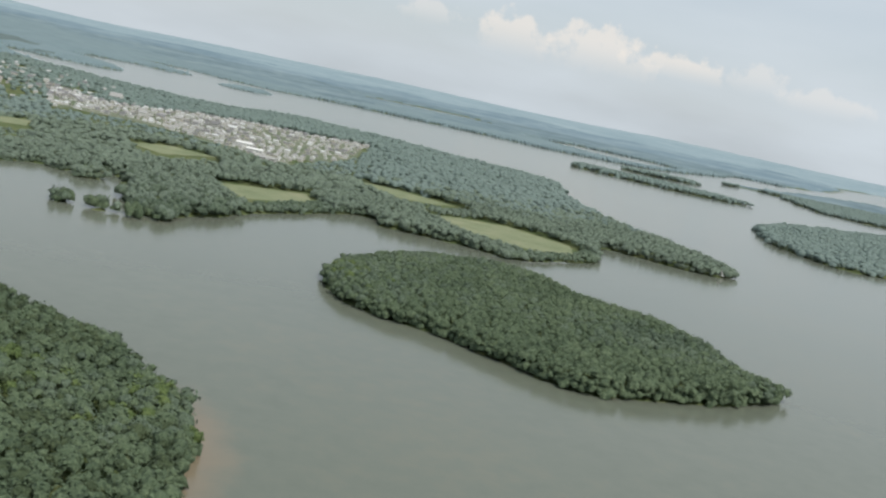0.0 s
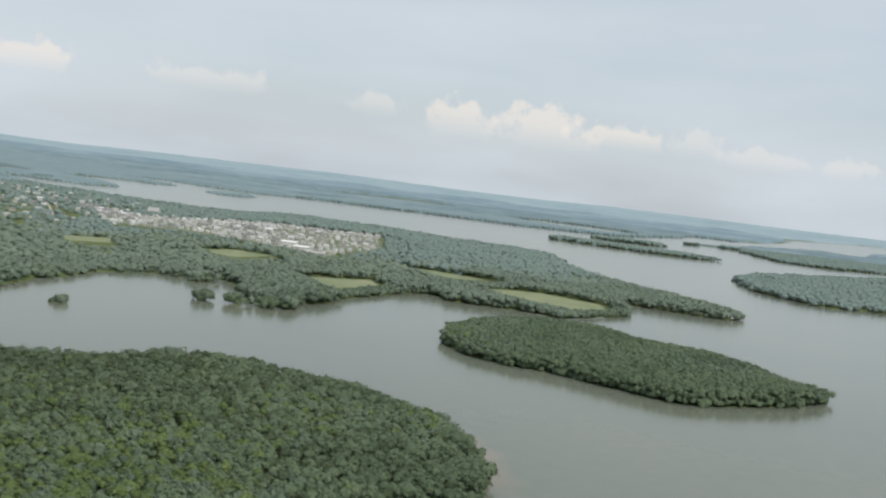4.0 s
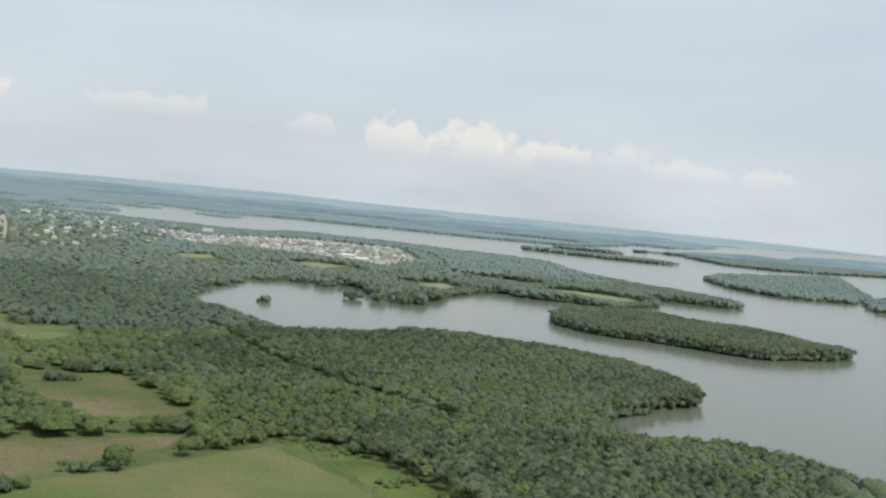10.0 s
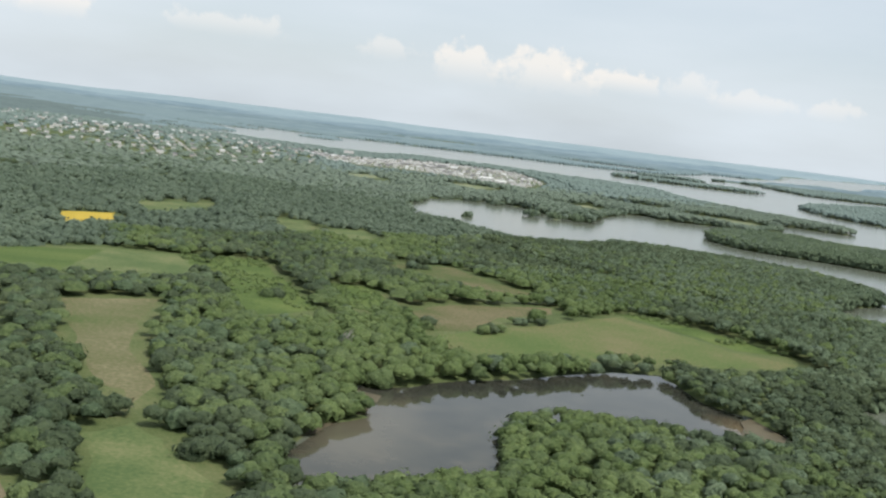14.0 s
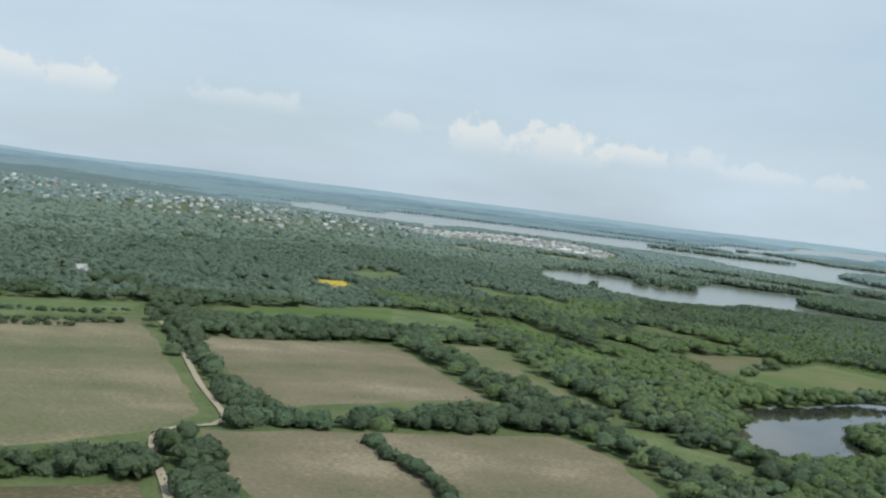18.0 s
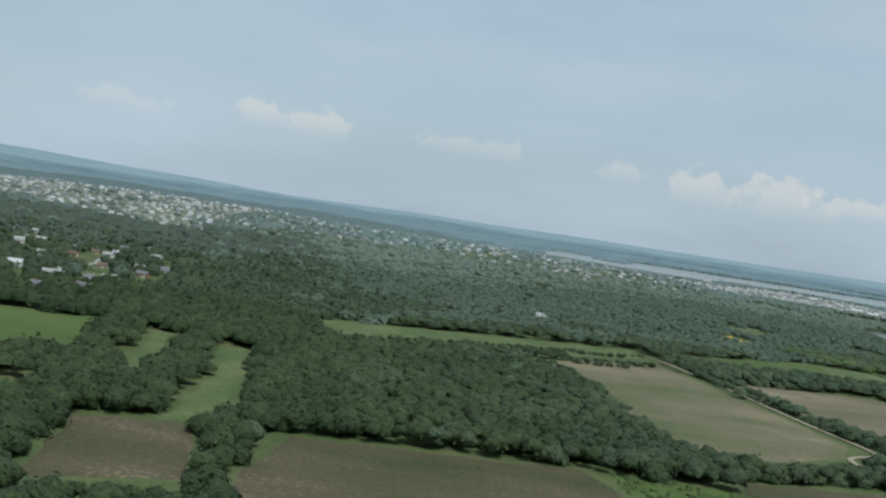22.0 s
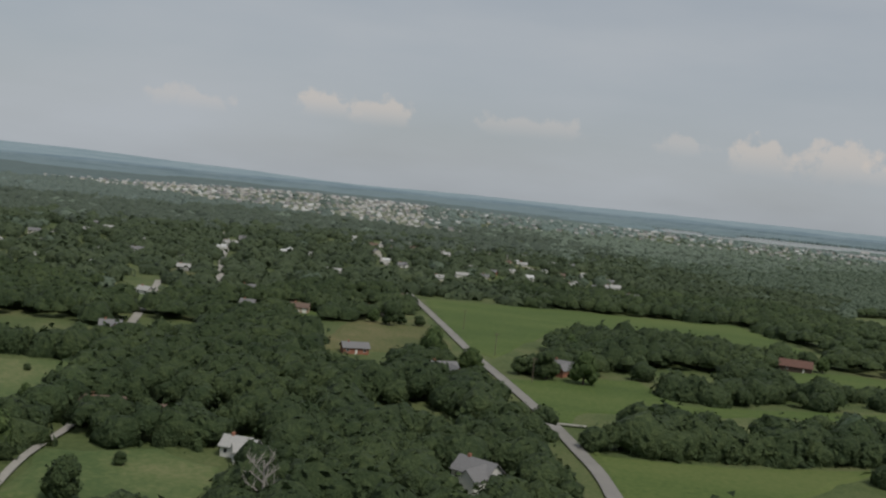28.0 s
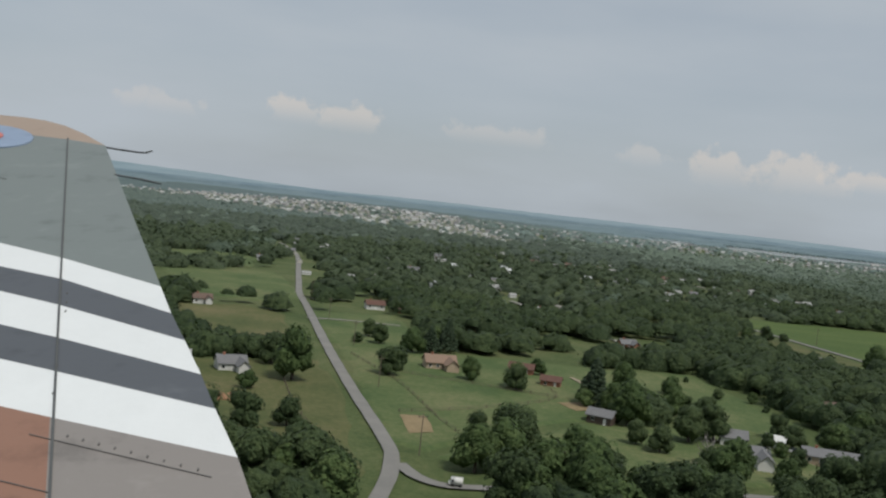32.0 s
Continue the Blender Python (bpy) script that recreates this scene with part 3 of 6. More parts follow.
hedgerow(2.9, 3.2, (-738, -318), (-730, -315), (-716, -313), (-700, -308), (-686, -304), (-672, -296))
hedgerow(2.2, 2.8, (-716, -262), (-704, -254), (-690, -248), (-672, -242), (-650, -236), (-636, -232))
GLADE_HOUSES = [(-893, 39), (-835, -155), (-811, -191), (-815, 120), (-799, 7), (-785, 132), (-759, -8), (-746, 79), (-719, -12), (-703, -14),
                (-779, -41), (-756, 18), (-747, 110), (-700, 0), (-695, -40), (-858, -187), (-842, -256), (-828, 133), (-756, 66), (-707, -52),
                (-929, -142), (-826, -192), (-804, 145), (-721, 129), (-972, -85), (-738, 103), (-697, 33), (-720, 47), (-870, -110), (-905, -60)]
TOWNS = []


def town(houses, trees_left, *corners):
    """One built-up area, with its houses and its share of trees."""
    TOWNS.append((list(corners), houses, trees_left))


town(560, 0.10, (-330, 1000), (-243, 900), (-167, 960), (-76, 1000), (-19, 1060), (-24, 930), (-35, 830), (-80, 735), (-112, 765), (-155, 790), (-212, 815), (-260, 800))
town(250, 0.4, (-540, 1200), (-420, 1200), (-290, 1100), (-250, 820), (-300, 730), (-362, 640), (-442, 615), (-520, 640), (-600, 720))
town(1450, 0.07, (-1420, 930), (-1250, 1280), (-1050, 1560), (-880, 1620), (-850, 1400), (-850, 850), (-815, 600), (-785, 445), (-870, 472), (-966, 535), (-1090, 620), (-1250, 740))
town(270, 0.34, (-850, 1250), (-650, 1250), (-560, 1050), (-500, 900), (-540, 700), (-683, 690), (-770, 600), (-815, 600))
town(46, 0.45, (-960, 120), (-830, 210), (-735, 200), (-690, 140), (-680, -20), (-744, -57), (-797, -30), (-860, 0))
town(34, 0.5, (-1000, 60), (-960, 120), (-800, -20), (-780, -90), (-860, -150), (-960, -140))

# ---- ground and water ----
ALL_MAINLAND = MAINLAND + COVE + CAPE
LAND = [ALL_MAINLAND, FAR_SHORE, EAST_LAND, SOUTH_EAST, ISLAND] + SMALL_ISLANDS


def rise(x, y):
    """The country climbs gently towards a far ridge."""
    d = np.hypot(x + 450, y + 270)
    far = np.clip((d - 2300) / 2300, 0, 1.15)
    hills = 11 * np.exp(-((x + 1020) / 330) ** 2 - ((y - 1050) / 420) ** 2) + 8 * np.exp(-((x + 130) / 150) ** 2 - ((y - 930) / 170) ** 2) + 7 * np.exp(-((x + 480) / 200) ** 2 - ((y - 960) / 260) ** 2)
    return hills + far ** 1.5 * (17 + (10 + 22 * np.clip((-700 - x) / 900, 0, 1)) * (vnoise(x, y, 700, 5) - 0.5) + np.clip((-1300 - x) / 1500, 0, 1) * 16)


def shore(x, y):
    """Metres inland of the nearest shore; negative on water."""
    best = np.full(np.shape(x), -1e9)
    for poly in LAND:
        d = edge_distance(poly, x, y)
        best = np.maximum(best, np.where(inside(poly, x, y), d, -d))
    for poly in [POND_SHORE] + LAKES:
        d = edge_distance(poly, x, y)
        best = np.minimum(best, np.where(inside(poly, x, y), -d, d))
    wobble = 7 * (vnoise(x, y, 26, 1) - 0.5) + 3 * (vnoise(x, y, 9, 2) - 0.5)
    return best + wobble * np.clip(np.asarray(y, float) / 900 + 0.45, 0.3, 2.2)


def axis(*runs):
    out = [np.arange(a, b, s, dtype=float) for a, b, s in runs]
    return np.concatenate(out + [[runs[-1][1]]])


gx = axis((-5000, -1300, 70), (-1300, -1000, 12), (-1000, 280, 9), (280, 1000, 14), (1000, 5000, 70))
gy = axis((-2500, -560, 70), (-560, 680, 9), (680, 1400, 9), (1400, 2400, 18), (2400, 4850, 60))
X, Y = np.meshgrid(gx, gy)
SD = shore(X, Y)
Z = np.clip(SD * 0.3, -2.0, 1.0) + rise(X, Y)
idx = np.arange(X.size).reshape(X.shape)
quads = np.stack([idx[:-1, :-1], idx[:-1, 1:], idx[1:, 1:], idx[1:, :-1]], -1).reshape(-1, 4)
ground = raw_mesh("ground", np.stack([X, Y, Z], -1).reshape(-1, 3), quads, SOIL)
tagged(ground, "rough green forest floor and meadow ground", "ground", kind="structure")

wx, wy = axis((-5000, 5000, 125)), axis((-2500, 4875, 125))
WX, WY = np.meshgrid(wx, wy)
widx = np.arange(WX.size).reshape(WX.shape)
wq = np.stack([widx[:-1, :-1], widx[:-1, 1:], widx[1:, 1:], widx[1:, :-1]], -1).reshape(-1, 4)
water = raw_mesh("water", np.stack([WX, WY, rise(WX, WY) * (WY > 1900)], -1).reshape(-1, 3), wq, WATER)
tagged(water, "calm silty grey-green river water", "water", kind="structure")


def sheet(name, corners, z, material, label, wobble=1.2, category="field", rim=0.0):
    """A flat patch of ground cover with an uneven edge."""
    line = []
    pts = corners + corners[:1]
    for (x0, y0), (x1, y1) in zip(pts, pts[1:]):
        n = max(1, int(math.hypot(x1 - x0, y1 - y0) / 4))
        line += [(x0 + (x1 - x0) * k / n, y0 + (y1 - y0) * k / n) for k in range(n)]
    bm = bmesh.new()
    vs = []
    for x, y in line:
        ox, oy = float(vnoise(x, y, 6, 11)) - 0.5, float(vnoise(x, y, 6, 12)) - 0.5
        vs.append(bm.verts.new((x + wobble * 2 * ox, y + wobble * 2 * oy, z + 1.3 * float(rise(x, y)))))
    face = bm.faces.new(vs)
    if face.normal.z < 0 or sum((a[0] * b[1] - b[0] * a[1]) for a, b in zip(line, line[1:] + line[:1])) < 0:
        face.normal_flip()
    if rim:
        bm.normal_update()
        bmesh.ops.inset_region(bm, faces=[face], thickness=rim, use_even_offset=True, use_boundary=True)
        for v in bm.verts:
            v.co.z = (0.93 if v.is_boundary else z) + 1.3 * float(rise(v.co.x, v.co.y))
    bmesh.ops.triangulate(bm, faces=bm.faces[:])
    ob = part(name, bm, material)
    return tagged(ob, label, category, kind="structure")


FIELD_LABELS = {GRASS: "green meadow with uneven grass", GRASS_LUSH: "mown lush green pasture", GRASS_DRY: "dry yellowish lawn grass", CROP_DARK: "dark brown crop field with bare soil", CROP: "brown crop field with sparse young plants",
                MEADOW_TAN: "green meadow with a tan worn middle", HAY: "pale green hay meadow by the river, greyed with haze", CROP_THIN: "olive-brown field with thin grassy crop", CROP_GREEN: "brown and green sprouting crop field", CROP_MIX: "half green, half brown crop field", YELLOW: "small field of ripe yellow grain", SCRUB: "rough green scrub clearing"}
SOUTH = (0.34, -0.94)


def moved(corners, far):
    return [(x + SOUTH[0] * far, y + SOUTH[1] * far) for x, y in corners]


for k, (mat, corners) in enumerate(FIELDS):
    sheet("field", corners, 1.03 + 0.005 * k, mat, FIELD_LABELS[mat], rim=1.6)

pond = sheet("pond", [(x, y) for x, y in POND_SHORE], 0.06, POND, "dark still pond water with muddy shallows", 0.0, "pond")
sheet("mud_bank", [(-201, -78), (-206, -92), (-215, -92), (-214, -80), (-207, -66), (-203, -62)], 0.35, MUD, "bare brown mud bank beside the pond", 0.8, "mud bank")
sheet("mud_bank", [(-308, -68), (-300, -62), (-293, -66), (-298, -80), (-306, -92), (-312, -100)], 0.12, MUD, "wet brown mud shallows of the pond", 1.0, "mud bank")
sheet("beach", [(-84, 113), (-80, 122), (-66, 133), (-67, 135), (-82, 125), (-87, 114)], 0.6, SAND, "narrow sandy beach at the wood's edge", 0.4, "beach")


def ribbon(name, corners, width, z, material, label, category="road"):
    line = rounded(corners, 4.0)
    bm = bmesh.new()
    pairs = []
    for i, (x, y) in enumerate(line):
        a, b = line[max(i - 1, 0)], line[min(i + 1, len(line) - 1)]
        dx, dy = b[0] - a[0], b[1] - a[1]
        n = math.hypot(dx, dy) or 1
        lift = float(rise(x, y))
        w = width / 2 * (1 + 0.16 * (float(vnoise(x, y, 3, 21)) - 0.5))
        pairs.append((bm.verts.new((x + dy / n * w, y - dx / n * w, z + lift)), bm.verts.new((x - dy / n * w, y + dx / n * w, z + lift))))
    for (a, b), (c, d) in zip(pairs, pairs[1:]):
        bm.faces.new((a, c, d, b))
    return tagged(part(name, bm, material), label, category, kind="structure")


for k, (name, mat, width, corners) in enumerate(ROADS):
    ribbon(name, corners, width, 1.29 + 0.006 * k, mat, {ASPHALT: "narrow worn grey asphalt country road", DIRT: "pale dirt farm lane", CONCRETE: "pale concrete street", SCRUB: "grassy cleared track through the wood"}[mat])

def patch(name, corners, step, lift, material, label, category):
    """Ground cover that follows the hills."""
    xs, ys = np.array([c[0] for c in corners]), np.array([c[1] for c in corners])
    px, py = np.meshgrid(np.arange(xs.min(), xs.max() + step, step), np.arange(ys.min(), ys.max() + step, step))
    at = np.arange(px.size).reshape(px.shape)
    q = np.stack([at[:-1, :-1], at[:-1, 1:], at[1:, 1:], at[1:, :-1]], -1).reshape(-1, 4)
    cx, cy = (px[:-1, :-1] + step / 2).ravel(), (py[:-1, :-1] + step / 2).ravel()
    q = q[inside(corners, cx + 14 * (vnoise(cx, cy, 22, 51) - 0.5), cy + 14 * (vnoise(cx, cy, 22, 52) - 0.5))]
    ob = raw_mesh(name, np.stack([px, py, rise(px, py) + lift], -1).reshape(-1, 3), q, material)
    return tagged(ob, label, category, kind="structure")


# ---- trees ----
rng = np.random.default_rng(7)


def lump(seed, cuts, squash=0.85, rough=0.28, keep=-0.45):
    """One lumpy leaf mass of unit radius: places and triangles."""
    bm = bmesh.new()
    bmesh.ops.create_icosphere(bm, subdivisions=cuts, radius=1.0)
    for v in bm.verts:
        n = noise.noise(v.co * 1.6 + Vector((seed * 7.3, seed * 3.1, 0))) + 0.9 * noise.noise(v.co * 4.3 + Vector((seed, 5, seed * 2)))
        v.co *= 1 + rough * n
        v.co.z *= squash if v.co.z > 0 else squash * 1.25
    bmesh.ops.delete(bm, geom=[f for f in bm.faces if f.calc_center_median().z < keep], context="FACES")
    bmesh.ops.triangulate(bm, faces=bm.faces)
    bm.verts.index_update()
    vs = np.array([v.co[:] for v in bm.verts])
    fs = np.array([[v.index for v in f.verts] for f in bm.faces])
    bm.free()
    used = np.unique(fs)
    back = np.zeros(len(vs), int)
    back[used] = np.arange(len(used))
    return vs[used], back[fs]


def tufted(seed, leaves, cuts=2, keep=-0.6, size=0.3, core=0.84):
    """A crown: a lumpy core with many bent leaf clusters standing out all over it."""
    r = random.Random(seed)
    v, f = lump(seed, cuts, 0.85, 0.42, keep)
    vs, fs, n = [v * core], [f], len(v)
    for k in range(leaves):
        up = 1 - 1.5 * (k + r.random()) / leaves
        a, flat = k * 2.4 + r.random(), math.sqrt(max(0.0, 1 - up * up))
        swell = 1 + 0.36 * noise.noise(Vector((math.cos(a) * 1.6 + seed * 7.3, math.sin(a) * 1.6 + seed * 3.1, up * 1.6)))
        at = Vector((0.95 * flat * math.cos(a) * swell, 0.95 * flat * math.sin(a) * swell, 0.82 * up * swell))
        out = Vector((math.cos(a) * flat + 0.8 * (r.random() - 0.5), math.sin(a) * flat + 0.8 * (r.random() - 0.5), up + 0.35 + 0.8 * (r.random() - 0.5))).normalized()
        side = out.cross(Vector((r.random() - 0.5, r.random() - 0.5, r.random() - 0.5))).normalized()
        along = out.cross(side)
        s = size * (0.6 + 0.8 * r.random())
        quad = [at - side * s - out * s * 0.3, at - along * s + out * s * 0.12, at + side * s - out * s * 0.3, at + along * s + out * s * 0.12]
        vs.append(np.array([q[:] for q in quad]))
        fs.append(np.array([(0, 1, 3), (1, 2, 3)]) + n)
        n += 4
    return np.concatenate(vs), np.concatenate(fs)


def wood(name, places, radius, height, protos, material, label, category="trees", flat=0.8):
    """Joined crowns on the given places, one object of uncountable trees."""
    vs, fs, tints, n = [], [], [], 0
    which = rng.integers(0, len(protos), len(places))
    for k, (pv, pf) in enumerate(protos):
        sel = np.where(which == k)[0]
        if not len(sel):
            continue
        a = rng.random(len(sel)) * 6.283
        c, s = np.cos(a)[:, None], np.sin(a)[:, None]
        r, h = radius[sel][:, None], height[sel][:, None]
        p = places[sel]
        east = np.clip((p[:, :1] + 190) / 60, 0, 1)  # the woods by the river stand taller
        west = np.clip((-560 - p[:, :1]) / 120, 0, 1)  # broad shade trees about the village
        r = r * (1 + 0.38 * west)
        h, up = h + 1.8 * east + 0.4 * west, flat * (1 + 0.2 * east + 0.3 * west)
        v = np.stack([(pv[:, 0] * c - pv[:, 1] * s) * r + p[:, :1], (pv[:, 0] * s + pv[:, 1] * c) * r + p[:, 1:2], pv[:, 2] * r * up + p[:, 2:3] + h - r * 0.8], -1)
        fs.append((pf[None] + (n + np.arange(len(sel)) * len(pv))[:, None, None]).reshape(-1, 3))
        vs.append(v.reshape(-1, 3))
        tints.append(np.repeat(rng.random(len(sel)), len(pv)))
        n += v.shape[0] * v.shape[1]
    if n:
        ob = raw_mesh(name, np.concatenate(vs), np.concatenate(fs), material)
        ob.data.attributes.new("tint", "FLOAT", "POINT").data.foreach_set("value", np.concatenate(tints).astype(np.float32))
        tagged(ob, label, category, kind="stuff")


YARDS = [(-895, -323), (-877, -318), (-872, -330), (-867, -362), (-838, -367), (-832, -376), (-787, -249), (-815, -330), (-806, -330), (-846, -369),
         (-847, -381), (-914, -226), (-766, -266), (-739, -247), (-728, -224), (-672, -201), (-678, -292), (-789, -132), (-783, -173), (-757, -344),
         (-934, -350), (-919, -406), (-765, -276), (-517, 118), (-790, -344), (-828, -374), (-960, -257)]


def ahead(x, y):
    """Metres from the flight line towards the river."""
    return -0.513 * x + 0.859 * y


FLIGHT_LINE = [(0, 0), (-160, -170), (-320, -287), (-495, -380), (-620, -433), (-900, -538), (-1000, -570)]


def off_line(places):
    """Metres from the line over which the aircraft flies."""
    return edge_distance(FLIGHT_LINE, places[:, 0], places[:, 1], False)


def stand(x0, x1, y0, y1, step, low, high):
    """Jittered tree places on wooded land within a band of the plan."""
    xs, ys = np.meshgrid(np.arange(x0, x1, step), np.arange(y0, y1, step * 0.87))
    xs = xs + (np.arange(xs.shape[0]) % 2)[:, None] * step / 2
    x = (xs + (rng.random(xs.shape) - 0.5) * step * 0.75).ravel()
    y = (ys + (rng.random(ys.shape) - 0.5) * step * 0.75).ravel()
    d = ahead(x, y) + 110 * (vnoise(x, y, 50, 71) - 0.5) - 150 * np.clip((x + 60) / 60, 0, 1) * (y < 520)
    keep = (d >= low) & (d < high) & (x > -1500 - np.maximum(y, 0) * 0.7) & (x < 420 + np.maximum(y, 0) * 1.0)
    x, y = x[keep], y[keep]
    ok = shore(x, y) > -1.2
    x, y, ok = x[ok], y[ok], ok[ok]
    for mat, corners in FIELDS:
        near = (edge_distance(corners, x, y) < 2.1) if mat is not SCRUB else False
        hit = inside(corners, x, y) | near
        if mat is SCRUB:
            hit &= rng.random(len(x)) > 0.05
        ok &= ~hit
    hedge = shore(x, y) < 8
    for mat, corners in FIELDS:
        hedge |= edge_distance(corners, x, y) < 5.0
    for far in (5, 10, 14, 20, 26, 33, 40):
        for mat, corners in FIELDS:
            if far > (26 if corners[0][1] > 550 else 14):
                continue
            behind = inside(moved(corners, far), x, y)
            ok &= ~behind | (hedge & (edge_distance(corners, x, y) > 6.5) & (corners[0][1] < 550))
        if far < 20:
            ok &= ~inside(moved(TOWNS[0][0], far), x, y)
    for _, _, width, line in ROADS:
        ok &= edge_distance(line, x, y, False) > width / 2 + 1.9
    for _, mat, width, line in ROADS[:3]:  # verges kept low beside the main roads
        ok &= (edge_distance(line, x - SOUTH[0] * 9, y - SOUTH[1] * 9, False) > 8.5) | (rng.random(len(x)) < 0.12)
    gap = (x < -740) & (x > -1000) & (y < -110) & (y > -320)  # loose groves round the village
    ok &= ~gap | (vnoise(x, y, 17, 73) > 0.32 + 0.16 * ((x < -920) & (y < -215)))
    for hx, hy in GLADE_HOUSES:
        u, v = (x - hx) * SOUTH[0] + (y - hy) * SOUTH[1], (x - hx) * SOUTH[1] - (y - hy) * SOUTH[0]
        ok &= ((u - 7) / 12) ** 2 + (v / 6.5) ** 2 > 1
    for hx, hy in YARDS:
        ok &= np.hypot(x - hx, y - hy) > 5.0
    for corners, _, share in TOWNS:
        ok &= ~inside(corners, x, y) | (rng.random(len(x)) < share)
    x, y = x[ok], y[ok]
    z = np.clip(shore(x, y) * 0.3, 0, 1.0) + rise(x, y)
    return np.stack([x, y, z], -1)


def screen(places):
    """How far trees stand right before an open meadow of the cape or the town, where only low growth is left."""
    low = np.zeros(len(places), bool)
    for corners in [c for _, c in FIELDS if c[0][1] > 550] + [TOWNS[0][0]]:
        for far in (22, 28, 34, 42, 50, 58, 66, 74):
            low |= inside(moved(corners, far), places[:, 0], places[:, 1])
    return np.where(low, 0.55, 1.0)


# leaf tones about the village, among the crop fields, on towards the pond, round it, behind the river's shore and along
# it; the last two greyed with painted haze
WOOD_TONES = [{LEAF_DARK: LEAF_SHADE, LEAF: LEAF_DARK}, {}, {LEAF_DARK: LEAF_OAK}, {LEAF_DARK: LEAF_OAK, LEAF: LEAF_POND}, {LEAF_DARK: LEAF_OAK, LEAF: LEAF_RIVER_HAZE},
              {LEAF_DARK: LEAF_RIVER_HAZE, LEAF: LEAF_RIVER_HAZE, LEAF_BRIGHT: LEAF_MID}]


def grow(name, places, size, protos_by_mat, label, tall=1.3):
    """Share the places among kinds of foliage by a slow noise, and build one wood each."""
    n = len(places)
    r = size * (0.6 + 1.0 * rng.random(n) ** 1.5)
    h = size * (tall - 0.1 + 0.5 * rng.random(n)) + 0.25 * r + 1.4 * (vnoise(places[:, 0], places[:, 1], 40, 31) - 0.5)
    mix = vnoise(places[:, 0], places[:, 1], 55, 33) * 0.6 + rng.random(n) * 0.4
    edges = np.quantile(mix, np.cumsum([w for w, *_ in protos_by_mat])[:-1])
    mix = mix - 0.44 * np.clip((-400 - places[:, 0]) / 90, 0, 1)  # darker leaf tones in the west
    zone = np.digitize(places[:, 0] + 60 * (vnoise(places[:, 0], places[:, 1], 40, 38) - 0.5) + 150 * (rng.random(n) - 0.5), (-640, -520, -350, -215, -70))
    mix = mix - 0.02 * np.clip((places[:, 0] + 160) / 50, 0, 1) + 0.05 * np.clip(1.3 - np.abs(places[:, 0] + 290) / 100, 0, 1)  # fresh growth round the pond
    kind = np.searchsorted(edges, mix)
    for k, (_, mat, protos) in enumerate(protos_by_mat):
        for z, kinds in enumerate(WOOD_TONES):
            sel = (kind == k) & (zone == z)
            wood(name, places[sel], r[sel], h[sel], protos, kinds.get(mat, mat), label)


def canopy(name, places, size, protos, label, tall, flat=0.8):
    """Closed woodland: oaks towards the west, leaf colours with more haze painted in further off."""
    places = places[rng.random(len(places)) > 0.34 * np.clip((-250 - places[:, 0]) / 150, 0, 1) + 0.24 * np.clip((-600 - places[:, 0]) / 100, 0, 1)]
    n = len(places)
    west = np.clip((-250 - places[:, 0]) / 150, 0, 1)  # broader, darker crowns away from the river
    r = size * (0.66 + 0.85 * rng.random(n) ** 1.6) * (1 + 0.28 * west)
    h = size * (tall + 0.32 * rng.random(n)) + 1.4 * (vnoise(places[:, 0], places[:, 1], 40, 31) - 0.5)
    patch = vnoise(places[:, 0], places[:, 1], 26, 35) * 0.7 + 0.3 * rng.random(n)  # kinds stand in groups
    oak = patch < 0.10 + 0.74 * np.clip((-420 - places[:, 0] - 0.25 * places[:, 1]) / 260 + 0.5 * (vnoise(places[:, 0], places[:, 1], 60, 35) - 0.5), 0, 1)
    low = screen(places)
    r, h = r * (0.4 + 0.6 * low), h * low
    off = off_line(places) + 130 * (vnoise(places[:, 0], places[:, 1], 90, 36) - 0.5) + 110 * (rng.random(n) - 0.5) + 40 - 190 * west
    # each further tier takes leaf colours with more haze in them
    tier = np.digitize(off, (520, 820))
    for k, (plain_kind, oak_kind) in enumerate(((LEAF_MID, LEAF_OAK), (LEAF_HAZED, LEAF_HAZED_OAK), (LEAF_FAR_HAZED, LEAF_FAR_HAZED_OAK))):
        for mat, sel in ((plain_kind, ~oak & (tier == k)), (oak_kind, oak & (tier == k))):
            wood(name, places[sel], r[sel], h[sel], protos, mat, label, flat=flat)


